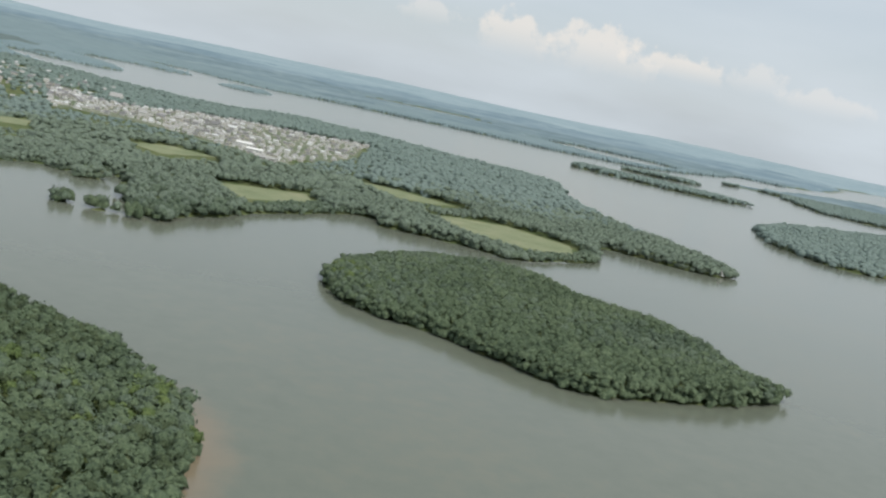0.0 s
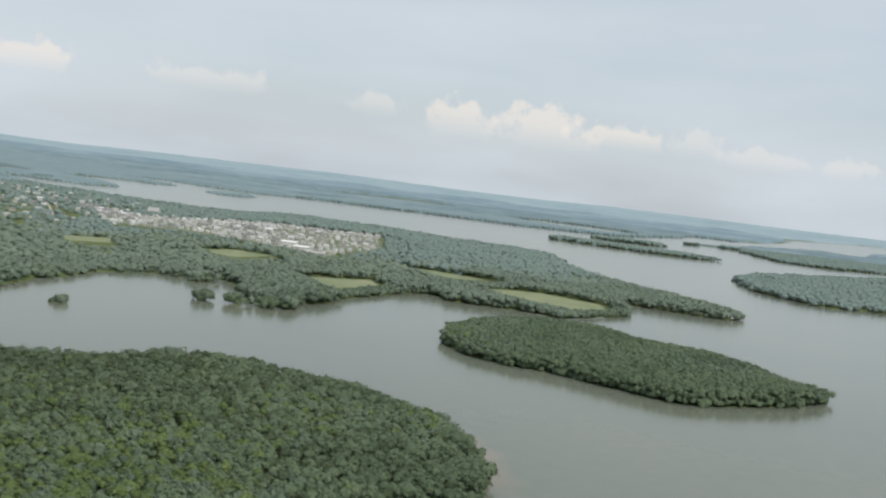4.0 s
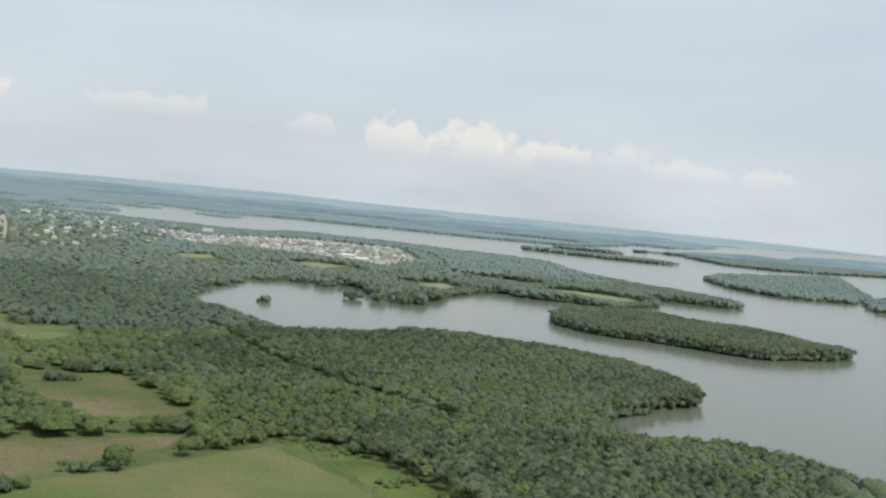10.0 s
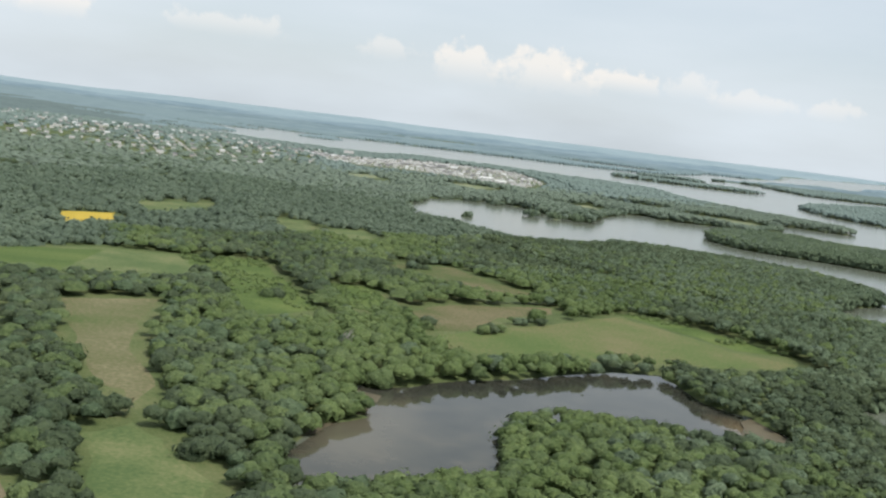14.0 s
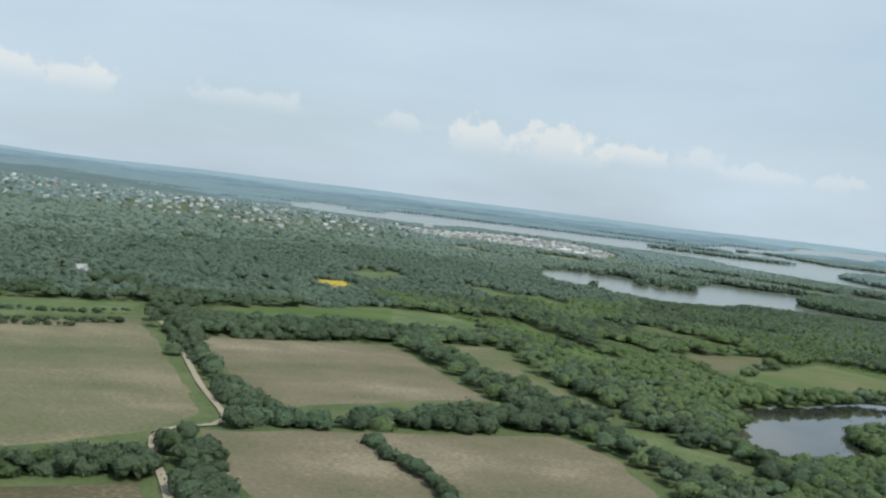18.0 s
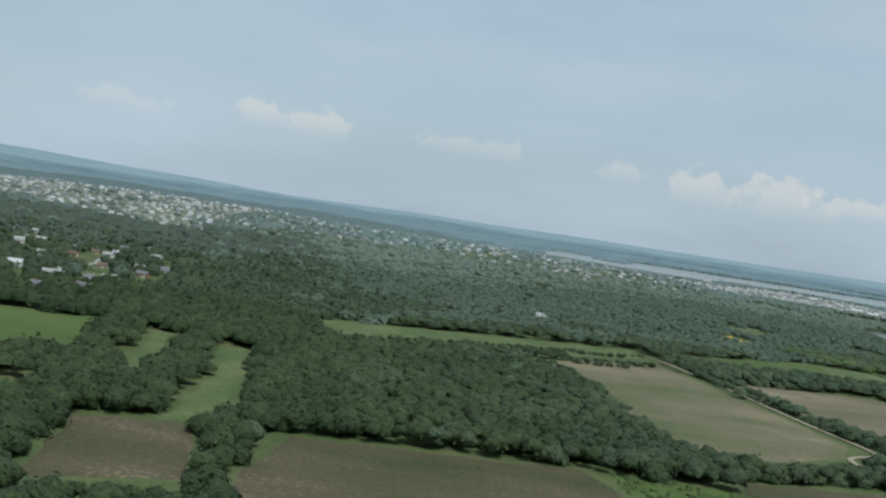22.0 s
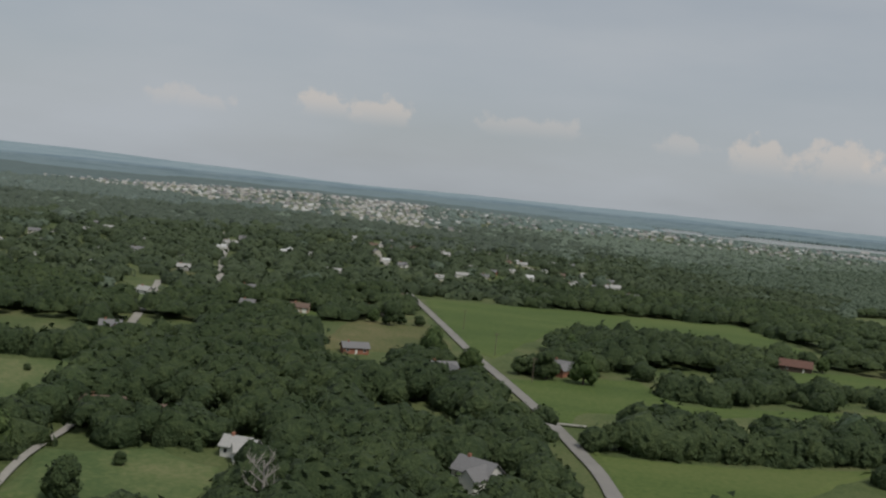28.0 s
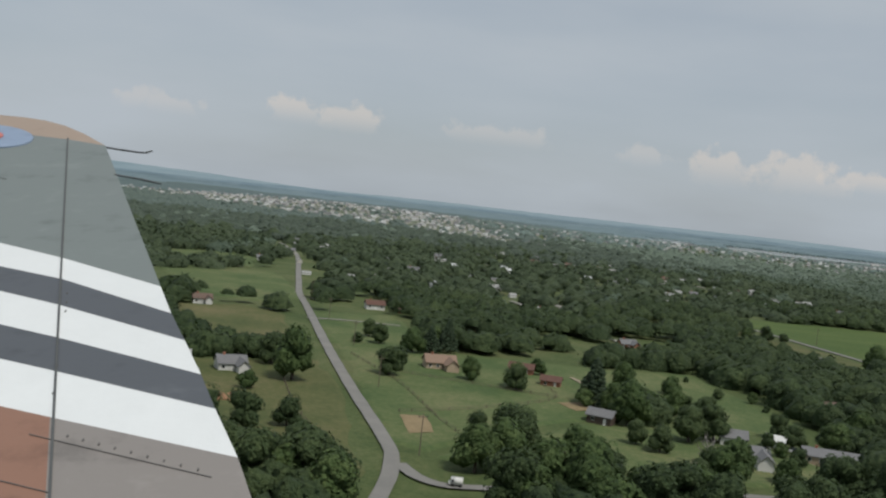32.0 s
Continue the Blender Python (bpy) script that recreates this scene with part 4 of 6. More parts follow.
def clumped(seed, cuts, clumps, keep, leaves=0, leaf=0.13):
    """A crown of unit radius whose outside swells into leaf clumps, with bent leaf sprays standing off it."""
    r = random.Random(seed)
    tops = []
    for k in range(clumps):
        up = 1 - 1.5 * (k + r.random()) / clumps
        a, flat = k * 2.4 + 0.9 * r.random(), math.sqrt(max(0.0, 1 - up * up))
        tops.append((Vector((math.cos(a) * flat, math.sin(a) * flat, up)), (0.7 + 0.6 * r.random()) * 2.2 / math.sqrt(clumps), 0.7 + 0.6 * r.random()))

    def reach(way):
        best = 0.0
        for top, wide, high in tops:
            a = way.angle(top)
            if a < wide:
                best = max(best, high * math.sqrt(1 - (a / wide) ** 2))
        return (0.58 + 0.46 * best) * (1 + 0.34 * noise.noise(way * 1.5 + Vector((seed * 7.3, seed * 3.1, 0))))

    bm = bmesh.new()
    bmesh.ops.create_icosphere(bm, subdivisions=cuts, radius=1.0)
    for v in bm.verts:
        way = v.co.normalized()
        v.co = way * reach(way) * (1 + 0.09 * r.uniform(-1, 1))
        v.co.z *= 0.88
    bmesh.ops.delete(bm, geom=[f for f in bm.faces if f.calc_center_median().z < keep], context="FACES")
    bm.verts.index_update()
    vs, fs = [np.array([v.co[:] for v in bm.verts])], [np.array([[v.index for v in f.verts] for f in bm.faces])]
    bm.free()
    n = len(vs[0])
    for k in range(leaves):
        up = 1 - (1.0 - keep) * (k + r.random()) / leaves
        a, flat = k * 2.4 + r.random(), math.sqrt(max(0.0, 1 - up * up))
        way = Vector((math.cos(a) * flat, math.sin(a) * flat, up))
        at = way * reach(way) * (0.98 + 0.12 * r.random())
        at.z *= 0.88
        out = (way + Vector((r.uniform(-0.6, 0.6), r.uniform(-0.6, 0.6), r.uniform(-0.2, 0.7)))).normalized()
        side = out.cross(Vector((r.random() - 0.5, r.random() - 0.5, r.random() - 0.5))).normalized()
        along = out.cross(side)
        w = leaf * (0.6 + 0.8 * r.random())
        vs.append(np.array([q[:] for q in (at - side * w - out * w * 0.4, at - along * w * 0.7, at + side * w - out * w * 0.4, at + along * w * 0.7)]))
        fs.append(np.array([(0, 1, 3), (1, 2, 3)]) + n)
        n += 4
    return np.concatenate(vs), np.concatenate(fs)


near_crowns = [clumped(s, 2, 16, -0.3, 60, 0.14) for s in range(9)]
edge_crowns = [clumped(10 + s, 2, 12, 0.0, 22, 0.17) for s in range(8)]
river_crowns = [clumped(60 + s, 1, 9, -0.1, 30, 0.2) for s in range(9)]
mid_crowns = [clumped(20 + s, 1, 8, -0.1, 16, 0.2) for s in range(9)]
small_crowns = [clumped(40 + s, 1, 7, -0.2, 0) for s in range(8)]
near_trees = stand(-1150, -215, -560, 520, 4.0, -40, 300)
near_trees = near_trees[rng.random(len(near_trees)) > 0.3 * np.clip((-600 - near_trees[:, 0]) / 60, 0, 1)]
near_off = off_line(near_trees)
river_trees = stand(-215, 260, -560, 520, 3.1, -40, 300)
river_trees = river_trees[off_line(river_trees) > 58]
near_trees, near_off = near_trees[near_off > 58], near_off[near_off > 58]
mid_trees = stand(-1300, 400, -500, 820, 5.1, 300, 600)
far_trees = np.concatenate([stand(-2400, 1300, 0, 2000, 6.3, 600, 1400), stand(340, 1100, 500, 1400, 6.3, 150, 600)])
back_trees = stand(-1400, 700, -1200, 300, 10, -420, 160)
back_trees = back_trees[(off_line(back_trees) <= 58) | (ahead(back_trees[:, 0], back_trees[:, 1]) < -40)]
for line, size, step in HEDGES:
    spots = rounded(line, step)
    extra = np.array([(x + rng.normal(0, 0.4), y + rng.normal(0, 0.4), 1.0) for x, y in spots])
    grow("hedge", extra, size, [(0.6, LEAF_DARK, near_crowns), (0.4, LEAF, near_crowns)], "row of bushy trees across the fields", 0.9)

# the trees that stand nearest to the houses are things of their own
single = (near_trees[:, 0] > -960) & (near_trees[:, 0] < -690) & (near_trees[:, 1] < -262 + 0.12 * (near_trees[:, 0] + 820)) & (near_trees[:, 1] > -425)
order = np.argsort(near_trees[:, 1] + 1e6 * ~single)[:int(min(210, single.sum()))]
single = np.isin(np.arange(len(near_trees)), order)
single_trees = near_trees[single]
near_trees = near_trees[~single]
near_off = near_off[~single]
close = near_off < 215
closer_trees, near_trees = near_trees[close], near_trees[~close]
for group, crowns in ((closer_trees, near_crowns), (near_trees, edge_crowns)):
    grow("broadleaf_wood", group, 2.35, [(0.3, LEAF_DARK, crowns), (0.45, LEAF, crowns), (0.25, LEAF_BRIGHT, crowns)], "dense broadleaf wood in full summer leaf")
grow("broadleaf_wood", river_trees, 1.85, [(0.3, LEAF_DARK, river_crowns), (0.45, LEAF, river_crowns), (0.25, LEAF_BRIGHT, river_crowns)], "dense broadleaf wood in full summer leaf", 1.5)
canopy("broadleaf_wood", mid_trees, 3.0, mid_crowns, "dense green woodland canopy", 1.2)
canopy("distant_wood", far_trees, 4.2, small_crowns, "distant woodland canopy greyed with haze", 0.85, 0.62)
grow("broadleaf_wood", back_trees, 5.4, [(1.0, LEAF, small_crowns)], "dense green woodland canopy", 0.7)

# the trees that stand foremost on the far shores and islands
brink = stand(-700, 1300, 1300, 2500, 6.3, 1400, 2500)
brink = brink[shore(brink[:, 0], brink[:, 1]) < 42]
girth = 2.8 + 1.6 * rng.random(len(brink))
wood("distant_wood", brink, girth, 0.45 * girth, small_crowns, LEAF_DISTANT_HAZED, "hazy woodland along the far shore", flat=1.3)

# the trees that rise out of the woods behind the town
behind = stand(-2300, -500, 900, 2600, 15, 1400, 2100)
girth = 5.5 + 3.0 * rng.random(len(behind))
wood("distant_wood", behind, girth, 0.5 * girth, small_crowns, LEAF_BACK_HAZED, "woodland behind the town greyed with haze", flat=0.6)

# low growth under the trees along the river's shores
skirt = np.concatenate([river_trees, near_trees, closer_trees, mid_trees, far_trees])
skirt = skirt[(skirt[:, 0] > -195) & (shore(skirt[:, 0], skirt[:, 1]) < 6)]
skirt = np.concatenate([skirt, skirt + np.array((1.6, -1.2, 0)), skirt + np.array((-1.5, -1.4, 0))])
skirt = skirt[shore(skirt[:, 0], skirt[:, 1]) > -0.5]
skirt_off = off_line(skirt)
# bushes further off take the hazed leaf colours
for mat, sel in ((LEAF_RIVER_HAZE, skirt_off < 470), (LEAF_MID, (skirt_off >= 470) & (skirt_off < 640)), (LEAF_HAZED_OAK, skirt_off >= 640)):
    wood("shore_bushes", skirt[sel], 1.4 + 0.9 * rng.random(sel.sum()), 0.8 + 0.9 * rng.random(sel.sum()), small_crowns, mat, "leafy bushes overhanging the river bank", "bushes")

sx, sy = np.meshgrid(np.arange(-130, 150, 2.3), np.arange(530, 690, 2.3))
sx, sy = (sx + rng.uniform(-1, 1, sx.shape)).ravel(), (sy + rng.uniform(-1, 1, sy.shape)).ravel()
bank = shore(sx, sy)
low = (bank > -0.5) & (bank < 5 + 9 * vnoise(sx, sy, 15, 77))
for _, corners in FIELDS:
    low &= ~inside(corners, sx, sy)
shrubs = np.stack([sx, sy, np.clip(bank * 0.3, 0, 1.0) + rise(sx, sy)], -1)[low]
wood("shore_bushes", shrubs, 1.0 + 1.0 * rng.random(len(shrubs)), 0.9 + 1.1 * rng.random(len(shrubs)), small_crowns, LEAF_MID, "low leafy bushes along the cape's shore", "bushes")

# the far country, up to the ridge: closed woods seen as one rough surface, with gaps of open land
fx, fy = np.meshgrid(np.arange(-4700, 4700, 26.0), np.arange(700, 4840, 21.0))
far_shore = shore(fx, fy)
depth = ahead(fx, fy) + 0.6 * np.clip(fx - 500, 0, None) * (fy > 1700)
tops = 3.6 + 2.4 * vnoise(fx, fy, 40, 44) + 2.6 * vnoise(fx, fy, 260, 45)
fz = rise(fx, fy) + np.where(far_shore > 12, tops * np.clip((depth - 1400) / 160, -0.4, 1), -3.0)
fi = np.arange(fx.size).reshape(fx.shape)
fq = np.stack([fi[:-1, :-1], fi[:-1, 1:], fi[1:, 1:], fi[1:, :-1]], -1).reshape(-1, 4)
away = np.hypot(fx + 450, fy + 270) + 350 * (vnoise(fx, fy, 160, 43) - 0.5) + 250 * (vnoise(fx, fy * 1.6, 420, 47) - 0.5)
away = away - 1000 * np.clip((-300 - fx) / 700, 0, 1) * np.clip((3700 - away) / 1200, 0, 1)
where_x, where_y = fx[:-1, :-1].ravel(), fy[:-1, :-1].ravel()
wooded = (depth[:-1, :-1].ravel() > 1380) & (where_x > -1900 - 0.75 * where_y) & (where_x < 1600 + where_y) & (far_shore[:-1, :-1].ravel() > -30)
# haze painted in by band: greyed, then bluer, then paler and glowing
for low, high, mat, name, label in ((0, 1500, LEAF_BACK_HAZED, "far_woods", "dark wooded country behind the town greyed with haze"), (1500, 2500, LEAF_DISTANT_HAZED, "far_woods", "wooded country across the river blued with haze"), (2500, 3150, DISTANCE_HAZE, "backdrop", "hazy blue-green wooded distance"), (3150, 3900, HORIZON_HAZE, "backdrop", "hazy blue wooded horizon below the sky"), (3900, 9000, FADE_HAZE, "backdrop", "pale hazy ridge at the horizon")):
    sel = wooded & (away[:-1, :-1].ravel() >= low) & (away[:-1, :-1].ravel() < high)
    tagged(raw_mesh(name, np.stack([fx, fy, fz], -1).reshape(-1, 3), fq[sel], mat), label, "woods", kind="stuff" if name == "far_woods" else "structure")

# clumps of trees standing in the shallow cove
for cx, cy, n in ((-194, 397, 7), (-135, 452, 6), (-120, 450, 10), (-104, 449, 14), (-149, 531, 14)):
    ring = rng.normal(0, 0.7 + 0.12 * n, (n, 2))
    wood("islet_trees", np.stack([cx + ring[:, 0], cy + ring[:, 1] * 0.7, np.full(n, 0.2)], -1), 1.3 + 0.8 * rng.random(n), 1.2 + 1.6 * rng.random(n), near_crowns, LEAF_RIVER_HAZE, "small clump of trees on an islet", flat=1.5)

# low bushes in the rough clearings
bushes = []
for mat, corners in FIELDS:
    if mat is SCRUB:
        xs, ys = [c[0] for c in corners], [c[1] for c in corners]
        n = int((max(xs) - min(xs)) * (max(ys) - min(ys)) / 5)
        bx, by = min(xs) + rng.random(n) * (max(xs) - min(xs)), min(ys) + rng.random(n) * (max(ys) - min(ys))
        hit = inside(corners, bx, by) & (vnoise(bx, by, 14, 61) > 0.40)
        bushes.append(np.stack([bx[hit], by[hit], np.full(hit.sum(), 1.1)], -1))
bushes = np.concatenate(bushes)
wood("bushes", bushes, 0.35 + 0.9 * rng.random(len(bushes)) ** 2, np.full(len(bushes), 0.7), edge_crowns, LEAF_BRIGHT, "low green bushes in rough clearings", "bushes")

# ---- single trees ----
def solid(vs, fs):
    bm = bmesh.new()
    at = [bm.verts.new(v) for v in vs]
    for f in fs:
        bm.faces.new([at[i] for i in f])
    return bm


def tube(bm, a, b, ra, rb, sides=7):
    a, b = Vector(a), Vector(b)
    turn = (b - a).to_track_quat("Z", "Y")
    rings = []
    for p, r in ((a, ra), (b, rb)):
        rings.append([bm.verts.new(p + turn @ Vector((r * math.cos(k * math.tau / sides), r * math.sin(k * math.tau / sides), 0))) for k in range(sides)])
    for k in range(sides):
        bm.faces.new((rings[0][k], rings[0][(k + 1) % sides], rings[1][(k + 1) % sides], rings[1][k]))
    bm.faces.new(rings[1])


def tree(name, seed, mat, conifer=False):
    """A tree about 1 m in crown radius and 2.3 m high, its base at 0."""
    r = random.Random(seed)
    root = new(name)
    bm = bmesh.new()
    tube(bm, (0, 0, 0), (0.02, 0.01, 0.75), 0.085, 0.06)
    tube(bm, (0.02, 0.01, 0.75), (0.05, -0.03, 1.7), 0.06, 0.02)
    for k in range(5):
        a = k * 1.3 + r.random()
        z = 0.55 + 0.2 * k
        tube(bm, (0.02, 0, z), (0.6 * math.cos(a), 0.6 * math.sin(a), z + 0.4), 0.035, 0.012, 5)
    part("trunk", bm, BARK, root)
    vs, fs, n = [], [], 0
    if conifer:
        for k in range(110):
            v, f = lump(seed * 100 + k, 1, 0.6, 0.4, -0.2)
            u = (k + 0.5) / 110
            a = k * 2.399 + 0.4 * r.random()
            reach = 0.85 * (1 - u) ** 0.8 * (0.55 + 0.55 * r.random())
            vs.append(v * (0.13 + 0.14 * (1 - u)) + np.array((reach * math.cos(a), reach * math.sin(a), 0.35 + 2.3 * u)))
            fs.append(f + n)
            n += len(v)
    else:
        for k in range(8):
            v, f = tufted(seed * 31 + k, 96, 1, -0.8, 0.135, 0.9)
            a = k * 1.26 + 0.8 * r.random()
            s, at = (0.66, (0.05, 0, 1.62)) if k == 0 else (0.44 + 0.2 * r.random(), ((0.38 + 0.2 * r.random()) * math.cos(a), (0.38 + 0.2 * r.random()) * math.sin(a), 0.55 + 0.13 * k * r.random() + 0.06 * k))
            vs.append(v * s + np.array(at))
            fs.append(f + n)
            n += len(v)
    leafy = part("crown", solid(np.concatenate(vs), np.concatenate(fs)), mat, root, smooth=True)
    leafy.data.attributes.new("tint", "FLOAT", "POINT").data.foreach_set("value", np.full(n, 0.2 + 0.6 * r.random(), np.float32))
    return root


def place(x, y, z, turn, size, tall=1.0):
    return pose(x, y, z, 0, 0, turn) @ Matrix.Diagonal((size, size, size * tall, 1))


def put_copy(ob, x, y, z, turn, size=1.0, tall=1.0):
    made = copy_thing(ob, pose(x, y, z, 0, 0, turn))
    made.scale = (size, size, size * tall)
    return made


TREE_KINDS = [(tree("broadleaf_tree", 3, LEAF_DARK), "broadleaf tree with a full green crown"), (tree("broadleaf_tree", 5, LEAF_DARK), "dark green broadleaf tree with a rounded crown"),
              (tree("broadleaf_tree", 8, LEAF_FRESH), "fresh green broadleaf tree"), (tree("broadleaf_tree", 11, LEAF_FRESH), "spreading green shade tree"),
              (tree("conifer", 14, LEAF_PINE, True), "dark green conifer with a pointed crown"), (tree("broadleaf_tree", 17, LEAF_DARK), "dark oak with an uneven crown")]
for k, (ob, label) in enumerate(TREE_KINDS):
    tagged(ob, label + (" on a lawn" if k % 2 else " beside a field"), "tree", "trees round the houses")
    ob.location = (-1010 - 8 * k, -300 - 5 * k, 1.0)
    ob.scale = (2.6, 2.6, 2.6)

# places and crown radii of the trees on lawns and along the roads
LAWN_TREES = [(-784, -198, 2.7), (-776, -193, 2.0), (-749, -254, 2.4), (-743, -257, 3.3), (-735, -259, 3.6), (-769, -249, 3.8), (-760, -258, 3.3), (-735, -220, 2.8),
              (-664, -199, 2.3), (-904, -330, 2.8), (-897, -304, 3.1), (-893, -301, 3.1), (-896, -294, 3.2), (-889, -334, 2.4), (-880, -337, 2.9), (-873, -312, 1.7),
              (-862, -361, 3.9), (-857, -349, 2.5), (-851, -347, 2.7), (-844, -320, 1.4), (-845, -348, 2.5), (-836, -325, 1.4), (-829, -326, 1.4), (-789, -194, 2.3),
              (-781, -194, 1.7), (-835, -360, 2.1), (-825, -362, 2.8), (-819, -363, 2.3), (-854, -396, 3.8), (-861, -381, 2.4), (-885, -383, 3.6)]
LAWN_TREES += [(-874, -389, 2.3), (-873, -380, 1.2), (-870, -382, 0.6), (-876, -402, 2.6), (-845, -393, 2.3), (-840, -375, 1.5), (-826, -383, 2.1), (-819, -380, 4.0),
               (-816, -388, 3.5), (-808, -384, 3.6), (-928, -366, 2.0), (-922, -354, 4.7), (-928, -340, 3.4), (-914, -300, 1.6), (-912, -288, 2.2), (-905, -338, 3.5),
               (-901, -306, 3.2), (-866, -347, 4.0), (-846, -325, 2.5), (-857, -328, 3.0), (-854, -371, 3.3), (-839, -380, 1.8), (-908, -424, 3.4), (-914, -420, 3.2),
               (-891, -404, 3.5), (-887, -400, 3.8), (-884, -392, 3.4), (-923, -396, 2.8), (-918, -390, 2.5), (-829, -335, 0.9)]
LAWN_TREES += [(-909, -298, 2.5), (-898, -298, 2.8), (-892, -296, 2.8), (-880, -340, 2.5), (-883, -297, 1.4), (-889, -282, 1.7), (-873, -319, 1.7), (-868, -349, 2.2), (-865, -341, 3.0), (-861, -355, 2.8), (-857, -353, 2.4), (-848, -345, 2.0), (-849, -368, 3.3), (-864, -377, 2.0), (-838, -306, 0.8), (-835, -367, 2.4), (-833, -367, 0.9)]
LAWN_TREES += [(-829, -369, 3.1), (-823, -368, 2.5), (-840, -369, 1.4), (-857, -394, 2.2), (-860, -400, 2.1), (-885, -386, 3.5), (-890, -387, 2.3), (-877, -399, 3.2), (-871, -397, 1.8), (-869, -402, 1.4), (-863, -411, 3.5), (-850, -407, 2.7), (-842, -400, 2.8), (-804, -371, 2.7), (-814, -385, 2.5), (-819, -356, 2.9), (-803, -355, 1.1)]
LAWN_TREES += [(-911, -421, 4.5), (-908, -428, 3.6), (-888, -421, 3.9), (-883, -416, 4.1), (-878, -418, 4.6), (-876, -424, 4.0), (-871, -420, 4.1), (-866, -414, 4.2), (-863, -420, 3.6),
               (-850, -418, 3.6), (-843, -407, 4.2), (-838, -412, 4.6), (-832, -406, 4.1), (-824, -407, 4.6), (-821, -387, 3.8), (-812, -389, 4.0), (-863, -352, 3.2), (-884, -394, 3.6)]
CONIFERS = {(-866, -347), (-897, -304), (-893, -301), (-744, -262)}
DEAD_TREES = [(-782, -366, 3.2, 20), (-784, -362, 2.6, 140), (-856, -389, 2.4, 60), (-299, -32, 2.8, 10)]
tr = random.Random(4)
for k, (x, y, size) in enumerate(LAWN_TREES):
    size *= 0.88
    kind = 4 if (x, y) in CONIFERS else (0, 1, 3, 5, 2)[tr.randrange(5)]
    put_copy(TREE_KINDS[kind][0], x, y, 1.0, tr.random() * 360, size, 0.85 + 0.3 * tr.random() if size > 1 else 1.0)
for x, y, z in single_trees:
    if abs((x + 893) * 0.94 + (y + 412) * 0.07) < 5 and -16 < y + 412 < 3:
        continue  # the junction stays clear
    put_copy(TREE_KINDS[(0, 1, 5, 3, 1, 2)[tr.randrange(6)]][0], x, y, z, tr.random() * 360, 2.2 + 1.2 * tr.random(), 0.9 + 0.3 * tr.random())



# ---- houses ----
def plain(name, colour, rough=0.7, metal=0.0, vary=0.25, scale=1.5):
    dark = tuple(c * (1 - vary) for c in colour)
    m = surface(name, [(0.3, dark), (0.7, colour)], scale, scale * 6, rough, 0.25, 0.02)
    m.node_tree.nodes["Principled BSDF"].inputs["Metallic"].default_value = metal
    return m


WHITE_WALL = plain("white_siding", (0.62, 0.615, 0.59), 0.6, vary=0.15)
CREAM_WALL = plain("cream_siding", (0.52, 0.50, 0.44), 0.7)
TAN_WALL = plain("tan_brick", (0.46, 0.36, 0.26), 0.8)
RED_WALL = plain("red_brick", (0.33, 0.15, 0.10), 0.85)
GREY_WALL = plain("grey_siding", (0.42, 0.42, 0.40), 0.7)
DARK_WALL = plain("dark_boards", (0.10, 0.075, 0.06), 0.85)
GREY_ROOF = plain("grey_shingles", (0.20, 0.20, 0.205), 0.9, vary=0.35, scale=3)
LIGHT_ROOF = plain("pale_shingles", (0.36, 0.36, 0.35), 0.9, vary=0.25, scale=3)
BROWN_ROOF = plain("brown_shingles", (0.165, 0.118, 0.095), 0.9, vary=0.3, scale=3)
RUST_ROOF = plain("rusty_tin", (0.16, 0.088, 0.068), 0.6, 0.2, 0.4, 2)
TAN_ROOF = plain("tan_shingles", (0.28, 0.195, 0.145), 0.9, vary=0.3, scale=3)
PALE_METAL = plain("pale_metal_roof", (0.50, 0.51, 0.51), 0.6, vary=0.15)
WHITE_METAL = plain("white_metal", (0.66, 0.66, 0.64), 0.4, vary=0.08)
GLASS_DARK = plain("window_glass", (0.03, 0.035, 0.04), 0.08, vary=0.1)
TRIM = plain("white_trim", (0.75, 0.74, 0.70), 0.5, vary=0.08)
WOOD_POST = plain("weathered_wood", (0.16, 0.13, 0.10), 0.9)
TYRE = plain("tyre_rubber", (0.03, 0.03, 0.03), 0.8)


def box(bm, x0, x1, y0, y1, z0, z1):
    v = [bm.verts.new((x, y, z)) for z in (z0, z1) for x, y in ((x0, y0), (x1, y0), (x1, y1), (x0, y1))]
    for f in ((3, 2, 1, 0), (4, 5, 6, 7), (0, 1, 5, 4), (1, 2, 6, 5), (2, 3, 7, 6), (3, 0, 4, 7)):
        bm.faces.new([v[i] for i in f])


def box_part(name, parent, mat, x0, x1, y0, y1, z0, z1, label=""):
    bm = bmesh.new()
    box(bm, x0, x1, y0, y1, z0, z1)
    return part(name, bm, mat, parent, label)


def gable_body(bm, w, d, h, rh):
    """Walls with gable ends, the ridge along x."""
    p = [(-w / 2, -d / 2, 0), (w / 2, -d / 2, 0), (w / 2, d / 2, 0), (-w / 2, d / 2, 0)]
    lo, hi = [bm.verts.new(q) for q in p], [bm.verts.new((x, y, h)) for x, y, _ in p]
    a, b = bm.verts.new((-w / 2, 0, h + rh)), bm.verts.new((w / 2, 0, h + rh))
    bm.faces.new((lo[0], lo[1], hi[1], hi[0]))
    bm.faces.new((lo[2], lo[3], hi[3], hi[2]))
    bm.faces.new((lo[1], lo[2], hi[2], b, hi[1]))
    bm.faces.new((lo[3], lo[0], hi[0], a, hi[3]))


